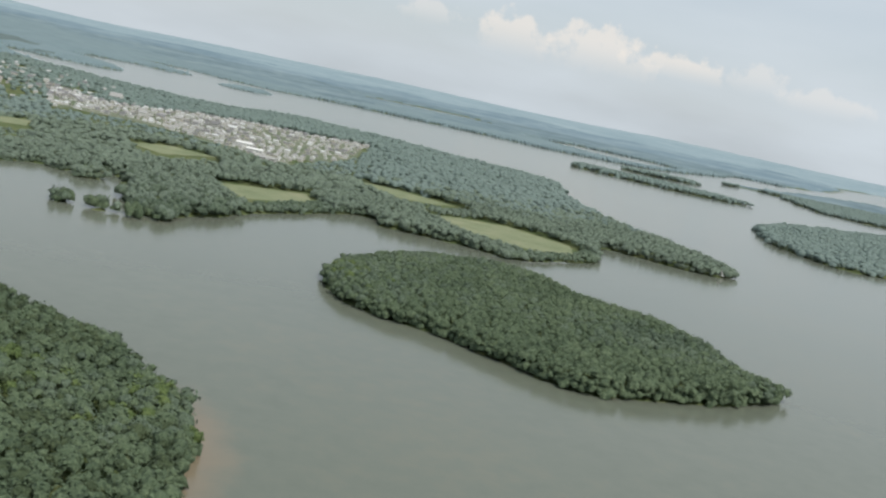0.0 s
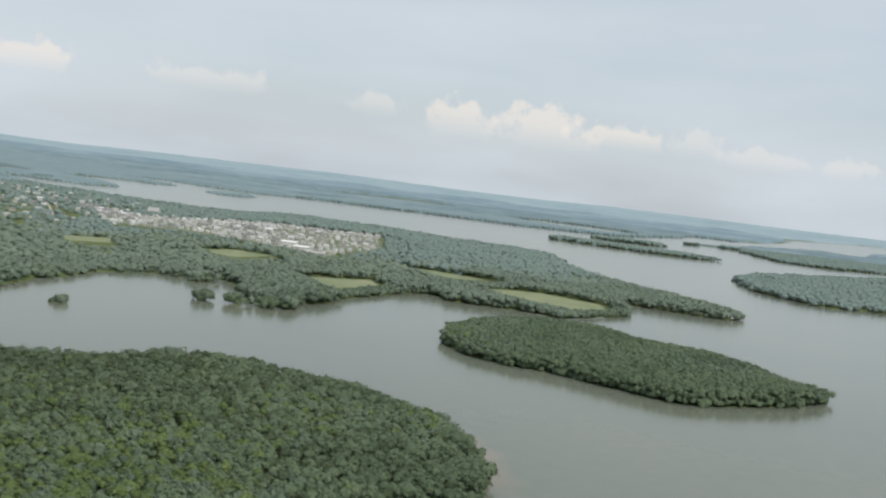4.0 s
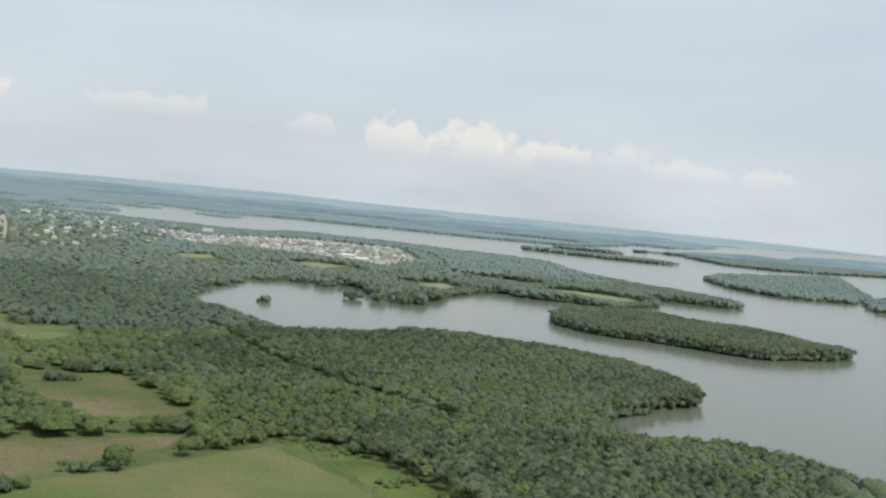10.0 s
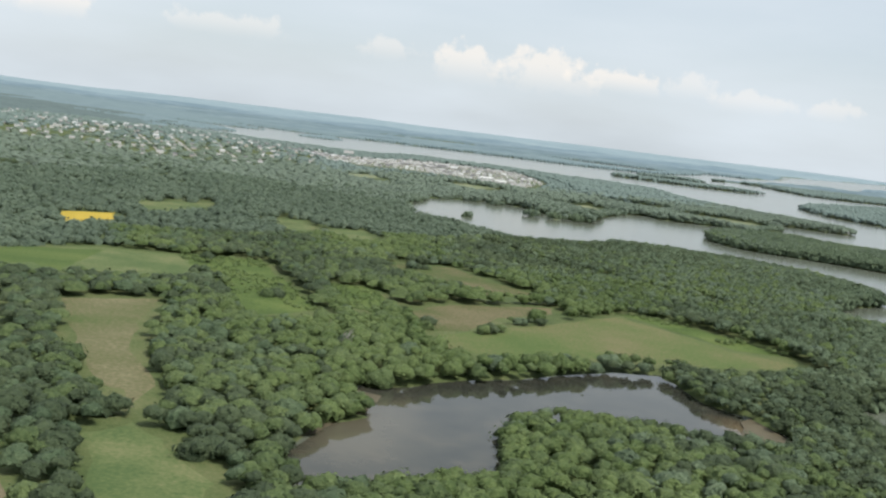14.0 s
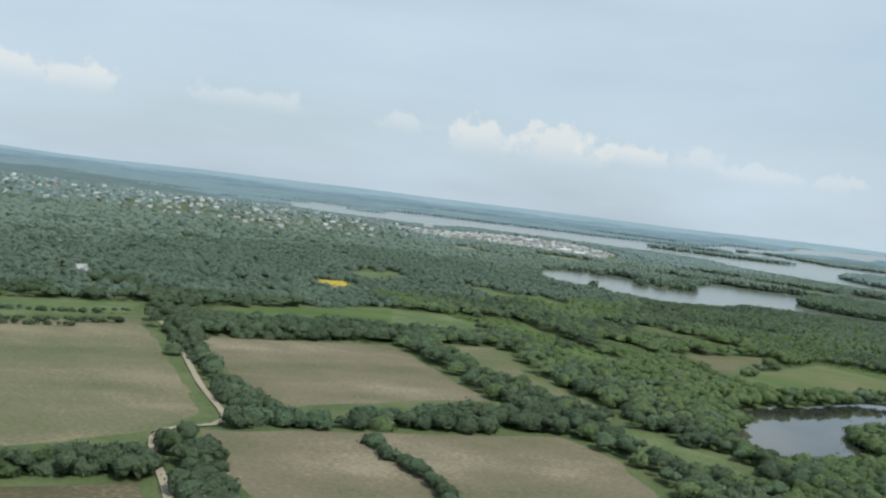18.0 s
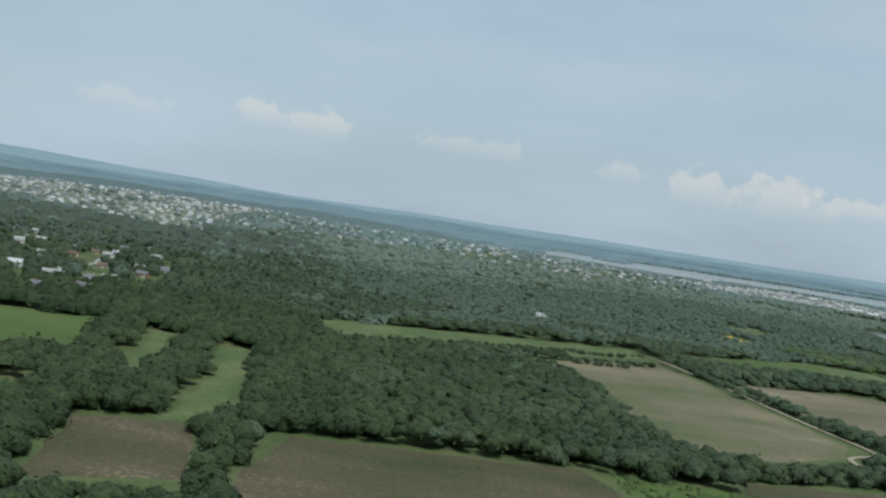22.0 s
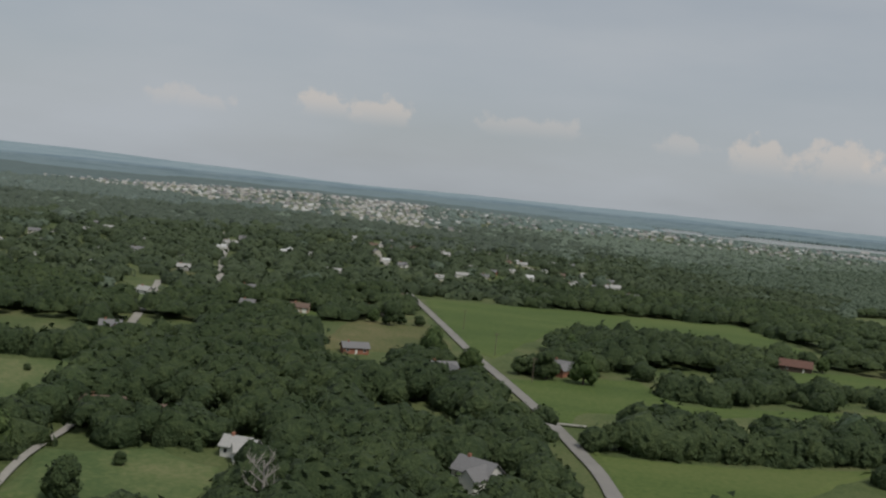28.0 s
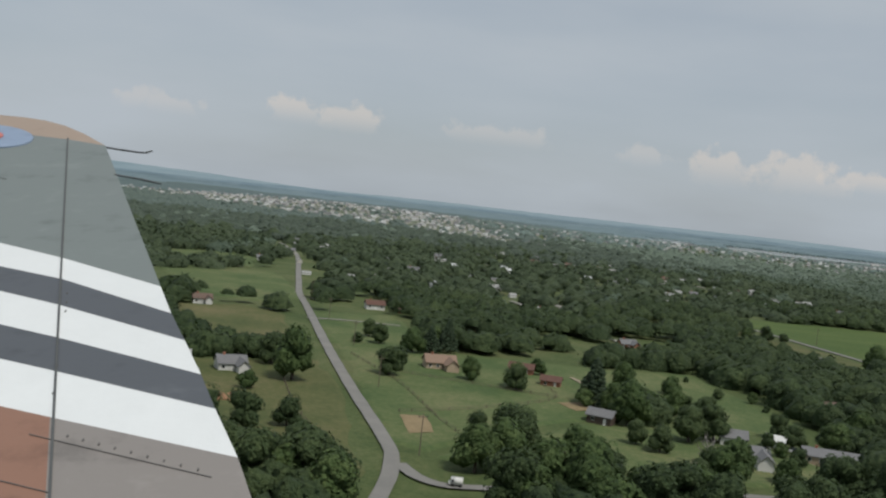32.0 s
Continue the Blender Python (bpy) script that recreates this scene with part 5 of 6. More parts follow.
def gable_roof(bm, w, d, h, rh, over=0.3, thick=0.12, hip=0.0):
    """Two thick slopes over the walls; hip pulls in the ridge's ends."""
    k = rh / (d / 2)
    x, y, z0 = w / 2 + over, d / 2 + over, h - over * k
    xr = w / 2 + over - hip
    top = [(-x, -y, z0), (x, -y, z0), (xr, 0, h + rh), (-xr, 0, h + rh), (-x, y, z0), (x, y, z0)]
    up = [bm.verts.new((a, b, c + thick + 0.02)) for a, b, c in top]
    lo = [bm.verts.new((a, b, c + 0.02)) for a, b, c in top]
    bm.faces.new((up[0], up[1], up[2], up[3]))
    bm.faces.new((up[3], up[2], up[5], up[4]))
    bm.faces.new((lo[3], lo[2], lo[1], lo[0]))
    bm.faces.new((lo[4], lo[5], lo[2], lo[3]))
    for a, b in ((0, 1), (1, 2), (2, 5), (5, 4), (4, 3), (3, 0)):
        bm.faces.new((lo[a], lo[b], up[b], up[a]))
    if hip:
        bm.faces.new((up[1], up[5], up[2]))
        bm.faces.new((up[4], up[0], up[3]))


def house(x, y, turn, w, d, h, rh, wall, roof, label, wing=0.0, windows=3, garage=False, chimney=True, hip=0.0, name="house", category="house"):
    root = new(name)
    root.matrix_world = pose(x, y, 1.0 + float(rise(x, y)), 0, 0, turn)
    bm = bmesh.new()
    gable_body(bm, w, d, h, rh)
    part("wall", bm, wall, root)
    bm = bmesh.new()
    gable_roof(bm, w, d, h, rh, hip=hip)
    part("roof", bm, roof, root)
    if wing:
        bm = bmesh.new()
        gable_body(bm, d * 0.9, wing, h, rh * 0.8)
        bmesh.ops.transform(bm, matrix=pose(w * 0.28, -d / 2 - d * 0.3, 0, 0, 0, 90), verts=bm.verts)
        part("wing_wall", bm, wall, root)
        bm = bmesh.new()
        gable_roof(bm, d * 1.1, wing, h, rh * 0.8)
        bmesh.ops.transform(bm, matrix=pose(w * 0.28, -d / 2 - d * 0.2, 0.01, 0, 0, 90), verts=bm.verts)
        part("wing_roof", bm, roof, root)
    for side in (-1, 1):
        for k in range(windows):
            cx = -w / 2 + w * (k + 0.5) / windows
            if side < 0 and k == windows // 2:
                box_part("door", root, TRIM, cx - 0.22, cx + 0.22, -d / 2 - 0.05, -d / 2 + 0.02, 0, min(h * 0.85, 1.1))
                continue
            win = box_part("window", root, TRIM, cx - 0.32, cx + 0.32, side * d / 2 - 0.04, side * d / 2 + 0.04, h * 0.35, h * 0.82)
            box_part("pane", win, GLASS_DARK, cx - 0.26, cx + 0.26, side * d / 2 - 0.055, side * d / 2 + 0.055, h * 0.39, h * 0.78)
    if garage:
        box_part("garage_door", root, TRIM, w / 2 - 1.7, w / 2 - 0.4, -d / 2 - 0.06, -d / 2 + 0.02, 0, h * 0.8)
    if chimney:
        box_part("chimney", root, RED_WALL, -w * 0.3, -w * 0.3 + 0.4, -0.2, 0.2, h, h + rh + 0.5)
    return tagged(root, label, category, "farm houses")


house(-895, -323, 12, 6.4, 4.2, 1.6, 1.3, TAN_WALL, TAN_ROOF, "tan brick house with a reddish shingle roof", 2.6, 4, True)
house(-877, -318, -14, 5.2, 3.2, 1.4, 0.9, RED_WALL, RUST_ROOF, "low red barn with a rusty roof", 0, 2, chimney=False, name="barn", category="barn")
house(-872, -330, -14, 4.0, 2.8, 1.3, 0.8, RED_WALL, RUST_ROOF, "small red shed with a rusty roof and pale front", 0, 2, chimney=False, name="shed", category="shed")
house(-867, -362, -28, 4.4, 3.0, 1.5, 0.9, DARK_WALL, GREY_ROOF, "dark wooden shed with a grey tin roof", 0, 2, chimney=False, name="shed", category="shed")
house(-838, -367, -35, 3.2, 2.4, 1.4, 0.7, WHITE_METAL, WHITE_METAL, "small white metal garage", 0, 1, True, False, name="shed", category="garage")
house(-832, -376, -14, 9.0, 3.8, 1.5, 0.9, TAN_WALL, GREY_ROOF, "long brick ranch house with a grey roof", 2.2, 5, True)
house(-846, -369, -10, 4.2, 3.2, 1.7, 1.0, WHITE_WALL, GREY_ROOF, "open carport with a grey gable roof", 0, 1, chimney=False, name="carport", category="carport")
house(-847, -381, -8, 6.0, 4.2, 1.6, 1.2, WHITE_WALL, GREY_ROOF, "white house with a dark grey hipped roof and porch", 2.4, 4, hip=1.4)
house(-787, -249, 20, 6.0, 3.6, 1.5, 1.0, RED_WALL, GREY_ROOF, "brick house with a dark grey roof among trees", 0, 3)
house(-815, -330, 10, 6.2, 4.0, 1.6, 1.3, RED_WALL, BROWN_ROOF, "brick house with a brown roof at a lane's end", 2.4, 3)
house(-806, -330, 10, 4.4, 3.6, 1.5, 1.0, RED_WALL, BROWN_ROOF, "brick outbuilding with a brown roof", 0, 2, chimney=False, name="outbuilding", category="outbuilding")
house(-914, -226, 15, 5.6, 3.6, 1.6, 1.1, WHITE_WALL, RUST_ROOF, "white house with a red roof beside the road", 0, 3)
house(-904, -228, 15, 5.6, 3.4, 1.5, 1.0, RED_WALL, BROWN_ROOF, "low brick house with a brown roof", 0, 3)
house(-766, -266, 24, 6.4, 4.2, 1.7, 1.4, RED_WALL, GREY_ROOF, "brick house with a grey roof under trees", 2.6, 3)
house(-765, -276, 24, 4.6, 3.4, 1.5, 1.1, TAN_WALL, TAN_ROOF, "tan roofed outbuilding beside a brick house", 0, 2, name="outbuilding", category="outbuilding")
house(-739, -247, -30, 5.6, 3.8, 1.7, 1.4, RED_WALL, GREY_ROOF, "brick house with a grey gabled roof", 2.4, 3)
house(-728, -224, 4, 5.4, 3.0, 1.3, 0.9, GREY_WALL, RUST_ROOF, "low shed with a rust red roof", 0, 3, chimney=False, name="shed", category="shed")
house(-672, -201, -16, 8.4, 4.4, 1.5, 1.5, DARK_WALL, RUST_ROOF, "weathered open barn with a rusty tin roof", 0, 2, chimney=False, name="barn", category="barn")
house(-678, -292, -20, 4.0, 3.2, 2.0, 1.3, RED_WALL, TAN_ROOF, "small red brick house with a ruddy roof", 0, 2)
house(-757, -344, -34, 5.8, 4.0, 1.8, 1.5, WHITE_WALL, GREY_ROOF, "white gabled house with a grey roof", 2.8, 3)
house(-789, -132, 10, 5.4, 3.2, 1.4, 1.0, TAN_WALL, BROWN_ROOF, "small tan house with a brown roof at the field's corner", 0, 3)
house(-791, -176, 10, 7.0, 3.4, 1.5, 1.0, GREY_WALL, GREY_ROOF, "long grey ranch house under trees", 0, 4)
house(-934, -350, 24, 5.2, 3.8, 1.6, 1.2, WHITE_WALL, GREY_ROOF, "white house with a dark grey roof near the road", 2.0, 3)
house(-945, -346, 12, 5.0, 3.2, 1.4, 0.8, WHITE_WALL, LIGHT_ROOF, "white outbuilding with a pale roof", 0, 3, chimney=False, name="outbuilding", category="outbuilding")
house(-919, -406, 14, 4.2, 3.0, 1.5, 0.6, WHITE_METAL, WHITE_METAL, "white metal garage beside the road", 0, 1, True, False, name="garage", category="garage")
house(-960, -257, 20, 5.0, 3.4, 1.6, 1.1, WHITE_WALL, BROWN_ROOF, "white house with a brown roof behind trees", 1.8, 3)
house(-790, -344, -10, 4.6, 3.2, 1.6, 1.1, WHITE_WALL, LIGHT_ROOF, "white house half hidden by trees", 0, 3)
house(-518, 120, 30, 4.4, 3.6, 2.3, 1.6, WHITE_METAL, LIGHT_ROOF, "white farmhouse with a pale roof in the wood", 2.4, 3)
house(-564, 106, 8, 5.0, 3.4, 1.6, 1.2, WHITE_WALL, TAN_ROOF, "white cottage with a tan roof in the wood", 0, 3)
house(-480, 297, 4, 6.0, 4.0, 1.8, 1.2, WHITE_WALL, LIGHT_ROOF, "white house in a woodland clearing", 0, 3)
house(226, 637, 30, 6.0, 4.2, 2.2, 1.5, WHITE_WALL, LIGHT_ROOF, "white boathouse on the cape's tip", 0, 2, name="boathouse", category="house")
house(-107, 790, -8, 13, 7, 3, 0.9, WHITE_METAL, WHITE_METAL, "long white flat-roofed hall in the town", 0, 6, chimney=False, name="hall", category="building")
house(-84, 742, -8, 15, 6, 2.4, 0.9, GREY_WALL, LIGHT_ROOF, "long grey metal warehouse at the town's edge", 0, 6, chimney=False, name="warehouse", category="building")
house(-96, 770, -8, 12, 6, 2.6, 0.9, WHITE_METAL, WHITE_METAL, "white hall with a low roof in the town", 0, 5, chimney=False, name="hall", category="building")
house(-247, 940, -8, 11, 6, 4, 3.0, WHITE_WALL, LIGHT_ROOF, "large white church on the town's edge", 0, 4, chimney=False, name="church", category="church")

GLADE_KINDS = [(WHITE_WALL, LIGHT_ROOF, "white house with a pale roof in a glade"), (TAN_WALL, BROWN_ROOF, "tan house with a brown roof among trees"), (WHITE_WALL, GREY_ROOF, "white house with a grey roof among trees"),
               (RED_WALL, GREY_ROOF, "brick house with a grey roof in a glade"), (GREY_WALL, LIGHT_ROOF, "grey house with a pale roof among trees")]
for k, (x, y) in enumerate(GLADE_HOUSES):
    wall, roof, label = GLADE_KINDS[k * 3 % 5]
    house(x, y, (k * 37) % 50 - 25, 3.9 + 0.7 * (k % 3), 2.8, 1.5 + 0.2 * (k % 3), 1.0, wall, roof, label, 1.8 if k % 4 == 0 else 0, 3, k % 2 == 0)
    ring = [(x + SOUTH[0] * (7 + 11 * math.cos(a)) + SOUTH[1] * 6 * math.sin(a), y + SOUTH[1] * (7 + 11 * math.cos(a)) - SOUTH[0] * 6 * math.sin(a)) for a in [j * 0.5236 for j in range(12)]]
    sheet("lawn", ring, 1.275 + 0.0004 * k + float(rise(x, y)), (GRASS, GRASS_DRY, GRASS_LUSH)[k % 3], "mown lawn in front of a house", 1.4, "lawn")

# ---- the towns ----
for corners, houses, share in TOWNS:
    if share < 0.13 or houses == 560:
        patch("town_ground", corners, 9.0, 1.25, TOWN_GROUND, "pale lots, lawns and streets of a town", "town ground")
patch("town_field", [(-1200, 640), (-1080, 580), (-966, 500), (-880, 475), (-960, 440), (-1120, 500)], 8.0, 1.25, GRASS_DRY, "dry meadow below the suburb", "field")


def town_house(w, d, h, rh, wall, roof, label):
    root = new("town_house")
    bm = bmesh.new()
    gable_body(bm, w, d, h, rh)
    part("wall", bm, wall, root)
    bm = bmesh.new()
    gable_roof(bm, w, d, h, rh, 0.25)
    part("roof", bm, roof, root)
    return tagged(root, label, "house", "houses of the town")


KINDS = [town_house(6.5, 4.6, 2.6, 1.6, WHITE_WALL, LIGHT_ROOF, "white town house with a pale gabled roof"), town_house(7.5, 4.8, 2.2, 1.4, CREAM_WALL, GREY_ROOF, "cream town house with a grey roof"),
         town_house(6.0, 5.0, 3.0, 1.8, CREAM_WALL, LIGHT_ROOF, "tall cream town house with a pale roof"), town_house(8.0, 4.6, 2.0, 1.3, WHITE_WALL, LIGHT_ROOF, "long white town house with a pale roof"),
         town_house(6.2, 4.6, 2.8, 1.8, GREY_WALL, GREY_ROOF, "grey town house with a dark roof"), town_house(7.0, 5.2, 2.6, 1.5, WHITE_WALL, PALE_METAL, "white town house with a pale metal roof")]
for k, ob in enumerate(KINDS):
    ob.matrix_world = pose(-200 + 14 * k, 850 + 4 * k, 1.1 + float(rise(-200 + 14 * k, 850 + 4 * k)), 0, 0, -12)
hr = random.Random(12)
joined = {}
things = 0
for t_index, (corners, count, share) in enumerate(TOWNS):
    xs, ys = [c[0] for c in corners], [c[1] for c in corners]
    area = abs(sum(a[0] * b[1] - b[0] * a[1] for a, b in zip(corners, corners[1:] + corners[:1]))) / 2
    cell = math.sqrt(area / count)
    tilt = radians((-14, 8, 20, -6, 15, 12)[t_index])
    spots = []
    n = int(1.6 * max(max(xs) - min(xs), max(ys) - min(ys)) / cell)
    mx, my = (max(xs) + min(xs)) / 2, (max(ys) + min(ys)) / 2
    for i in range(-n, n):
        for j in range(-n, n):
            u, v = (i + 0.6 * hr.random()) * cell * 0.62, (j + 0.35 * hr.random()) * cell * 1.6
            x, y = mx + u * math.cos(tilt) - v * math.sin(tilt), my + u * math.sin(tilt) + v * math.cos(tilt)
            spots.append((x, y))
    px, py = np.array([s[0] for s in spots]), np.array([s[1] for s in spots])
    px, py = px + 46 * (vnoise(px, py, 95, 91) - 0.5), py + 46 * (vnoise(px, py, 95, 92) - 0.5)  # the streets bend
    good = inside(corners, px, py)
    for x, y in zip(px[good], py[good]):
        kind = hr.randrange(6)
        turn = math.degrees(tilt) + (0 if hr.random() < 0.75 else 90) + hr.uniform(-5, 5)
        size = hr.uniform(0.7, 1.35) * (0.5 if t_index == 0 else 0.6)
        if t_index in (0, 4, 5) and things < 290:
            put_copy(KINDS[kind], x, y, 1.1 + float(rise(x, y)), turn, size)
            things += 1
        else:
            joined.setdefault(kind, []).append((x, y, turn, size))
for kind, rows in joined.items():
    for child in KINDS[kind].children:
        me = child.data
        co = np.array([v.co[:] for v in me.vertices])
        me.calc_loop_triangles()
        tri = np.array([t.vertices[:] for t in me.loop_triangles])
        vs = []
        for x, y, turn, size in rows:
            c, s = math.cos(radians(turn)) * size, math.sin(radians(turn)) * size
            vs.append(np.stack([co[:, 0] * c - co[:, 1] * s + x, co[:, 0] * s + co[:, 1] * c + y, co[:, 2] * size + 1.1 + float(rise(x, y))], -1))
        fs = (tri[None] + (np.arange(len(rows)) * len(co))[:, None, None]).reshape(-1, 3)
        ob = raw_mesh("distant_houses", np.concatenate(vs), fs, me.materials[0], False)
        tagged(ob, "rows of distant town houses", "houses", kind="stuff")

# ---- small things ----
def utility_pole(x, y, turn, high=6.0):
    root = new("utility_pole")
    root.matrix_world = pose(x, y, 1.0, 0, 0, turn)
    bm = bmesh.new()
    tube(bm, (0, 0, 0), (0, 0, high), 0.09, 0.06)
    part("post", bm, WOOD_POST, root)
    box_part("crossarm", root, WOOD_POST, -0.7, 0.7, -0.05, 0.05, high - 0.6, high - 0.5)
    for k in (-0.6, 0, 0.6):
        box_part("insulator", root, GLASS_DARK, k - 0.04, k + 0.04, -0.04, 0.04, high - 0.5, high - 0.36)
    return tagged(root, "weathered wooden utility pole beside the road", "utility pole", "poles along the road")


for x, y in ((-901, -398), (-909, -352), (-917, -306), (-927, -262), (-937, -218), (-749, -264), (-757, -232), (-766, -190), (-866, -408), (-812, -398)):
    utility_pole(x + 2.6, y, 20)


def vehicle(x, y, turn, w, d, h, mat, label, van=False):
    root = new("van" if van else "car")
    root.matrix_world = pose(x, y, 1.315, 0, 0, turn)
    bm = bmesh.new()
    box(bm, -w / 2, w / 2, -d / 2, d / 2, 0.2, h * (1.0 if van else 0.55))
    bmesh.ops.bevel(bm, geom=bm.edges[:], offset=0.05, segments=2, affect="EDGES")
    part("body", bm, mat, root, smooth=True)
    if van:
        box_part("windscreen", root, GLASS_DARK, w / 2 - 0.1, w / 2 + 0.02, -d * 0.4, d * 0.4, h * 0.5, h * 0.85)
        box_part("hood", root, mat, w / 2, w / 2 + w * 0.16, -d * 0.42, d * 0.42, 0.22, h * 0.5)
        for side in (-1, 1):
            box_part("side_window", root, GLASS_DARK, w * 0.22, w * 0.42, side * d / 2 - 0.02, side * d / 2 + 0.02, h * 0.52, h * 0.82)
    else:
        bm = bmesh.new()
        box(bm, -w * 0.3, w * 0.22, -d * 0.42, d * 0.42, h * 0.55, h)
        bmesh.ops.bevel(bm, geom=bm.edges[:], offset=0.12, segments=2, affect="EDGES")
        part("cabin", bm, GLASS_DARK, root, smooth=True)
    for sx in (-0.32, 0.32):
        for sy in (-0.5, 0.5):
            bm = bmesh.new()
            tube(bm, (sx * w, sy * d - 0.06, 0.18), (sx * w, sy * d + 0.06, 0.18), 0.18, 0.18, 12)
            part("wheel", bm, TYRE, root)
    return tagged(root, label, "van" if van else "car")


BLUE_CAR, RED_CAR, SILVER_CAR = plain("blue_paint", (0.06, 0.09, 0.16), 0.3), plain("red_paint", (0.28, 0.04, 0.03), 0.3), plain("silver_paint", (0.5, 0.5, 0.5), 0.3, 0.4)
vehicle(-893.6, -412.2, 176, 1.55, 0.95, 1.05, WHITE_METAL, "white delivery van on the grey road", True)
vehicle(-842, -373, 60, 2.2, 1.0, 0.9, SILVER_CAR, "silver car parked beside the carport")
vehicle(-836, -371, 20, 2.2, 1.0, 0.9, WHITE_METAL, "white car parked beside the garage")
vehicle(-741, -243, 40, 2.2, 1.0, 0.9, BLUE_CAR, "dark blue car parked beside the brick house")
vehicle(-943, -350, 15, 2.2, 1.0, 0.9, RED_CAR, "red car parked beside the white house")
vehicle(-760, -270, 15, 2.2, 1.0, 0.9, SILVER_CAR, "silver car parked under the trees")
vehicle(-784, -135, 80, 3.4, 1.3, 1.4, WHITE_METAL, "white camper van at the field's corner", True)


def dead_tree(x, y, size, turn):
    """A bare grey tree with forking limbs."""
    r = random.Random(int(abs(x)))
    root = new("dead_tree")
    root.matrix_world = pose(x, y, 1.0, 0, 0, turn)
    root.scale = (size, size, size)
    bm = bmesh.new()
    tube(bm, (0, 0, 0), (0.04, 0.02, 0.9), 0.09, 0.06)
    tube(bm, (0.04, 0.02, 0.9), (-0.03, 0.05, 1.9), 0.06, 0.02)
    part("trunk", bm, DEAD_WOOD, root)
    for k in range(9):
        a, z = k * 2.4 + r.random(), 0.5 + 0.14 * k
        reach = 0.75 - 0.04 * k
        tip = Vector((reach * math.cos(a), reach * math.sin(a), z + 0.5))
        bm = bmesh.new()
        tube(bm, (0.02, 0.02, z), tip, 0.04, 0.015, 5)
        for j in range(4):
            at = Vector((0.02, 0.02, z)).lerp(tip, 0.45 + 0.15 * j)
            tube(bm, at, at + Vector((r.uniform(-0.3, 0.3), r.uniform(-0.3, 0.3), 0.2 + 0.2 * r.random())), 0.018, 0.006, 4)
        part("limb", bm, DEAD_WOOD, root)
    return tagged(root, "bare grey dead tree among leafy ones", "dead tree", "dead trees")


DEAD_WOOD = plain("bleached_wood", (0.30, 0.28, 0.26), 0.9)
for x, y, size, turn in DEAD_TREES:
    dead_tree(x, y, size, turn)


def fence(corners, label):
    root = new("fence")
    line = rounded(corners, 3.2)
    for (x0, y0), (x1, y1) in zip(line, line[1:]):
        bm = bmesh.new()
        tube(bm, (x0, y0, 1.0), (x0, y0, 1.85), 0.07, 0.06, 6)
        part("post", bm, WOOD_POST, root)
        bm = bmesh.new()
        for z in (1.35, 1.7):
            tube(bm, (x0, y0, z), (x1, y1, z), 0.03, 0.03, 4)
        part("rail", bm, WOOD_POST, root)
    return tagged(root, label, "fence")


fence([(-914, -318), (-903, -345), (-896, -372), (-892, -384)], "weathered wooden fence along a pasture")
fence([(-902, -372), (-887, -361), (-873, -345), (-874, -330)], "weathered wooden fence round a paddock")
fence([(-903, -334), (-885, -340), (-872, -344)], "weathered wooden fence across a lawn")
fence([(-924, -352), (-918, -378), (-911, -398)], "dark wooden fence beside the road")


sheet("dirt_patch", [(-873, -349), (-868, -346), (-866, -352), (-870, -355)], 1.32, SAND, "bare orange dirt patch in the paddock", 0.8, "dirt")
sheet("dirt_patch", [(-902, -374), (-898, -373), (-896, -384), (-900, -386)], 1.322, SAND, "worn bare earth along the fence", 0.8, "dirt")


def garden_bed(x, y, turn, w, d):
    """A tilled bed with low ridges."""
    root = new("garden_bed")
    root.matrix_world = pose(x, y, 1.3, 0, 0, turn)
    box_part("soil", root, TILLED, -w / 2, w / 2, -d / 2, d / 2, -0.3, 0.06)
    for k in range(9):
        bm = bmesh.new()
        u = -w / 2 + w * (k + 0.5) / 9
        for y0, y1 in ((-d / 2, 0), (0, d / 2)):
            tube(bm, (u, y0, 0.05), (u, y1, 0.05), 0.14, 0.14, 6)
        part("ridge", bm, TILLED if k % 3 else GRASS, root)
    return tagged(root, "tilled orange-brown garden bed with rows", "garden bed")


TILLED = surface("tilled_clay", [(0.35, (0.20, 0.11, 0.06)), (0.65, (0.34, 0.20, 0.11))], 0.6, 4.0)
garden_bed(-931, -375, 22, 7.0, 5.0)
house(-939, -362, 14, 3.0, 2.2, 1.2, 0.6, WHITE_METAL, LIGHT_ROOF, "small white shed beside a house", 0, 1, chimney=False, name="shed", category="shed")
house(-789, -347, 20, 2.4, 2.2, 1.8, 0.8, WHITE_WALL, LIGHT_ROOF, "small white shed among trees", 0, 1, chimney=False, name="shed", category="shed")


def pool(x, y):
    """A round garden pool above the ground."""
    root = new("pool")
    root.matrix_world = pose(x, y, 1.0)
    bm = bmesh.new()
    tube(bm, (0, 0, 0), (0, 0, 0.55), 1.3, 1.3, 20)
    part("wall", bm, WHITE_METAL, root)
    bm = bmesh.new()
    tube(bm, (0, 0, 0.4), (0, 0, 0.56), 1.2, 1.2, 20)
    part("water", bm, plain("pool_blue", (0.05, 0.32, 0.55), 0.1, vary=0.1), root, "bright blue pool water")
    return tagged(root, "round garden pool with bright blue water", "pool")


pool(-786, -353)

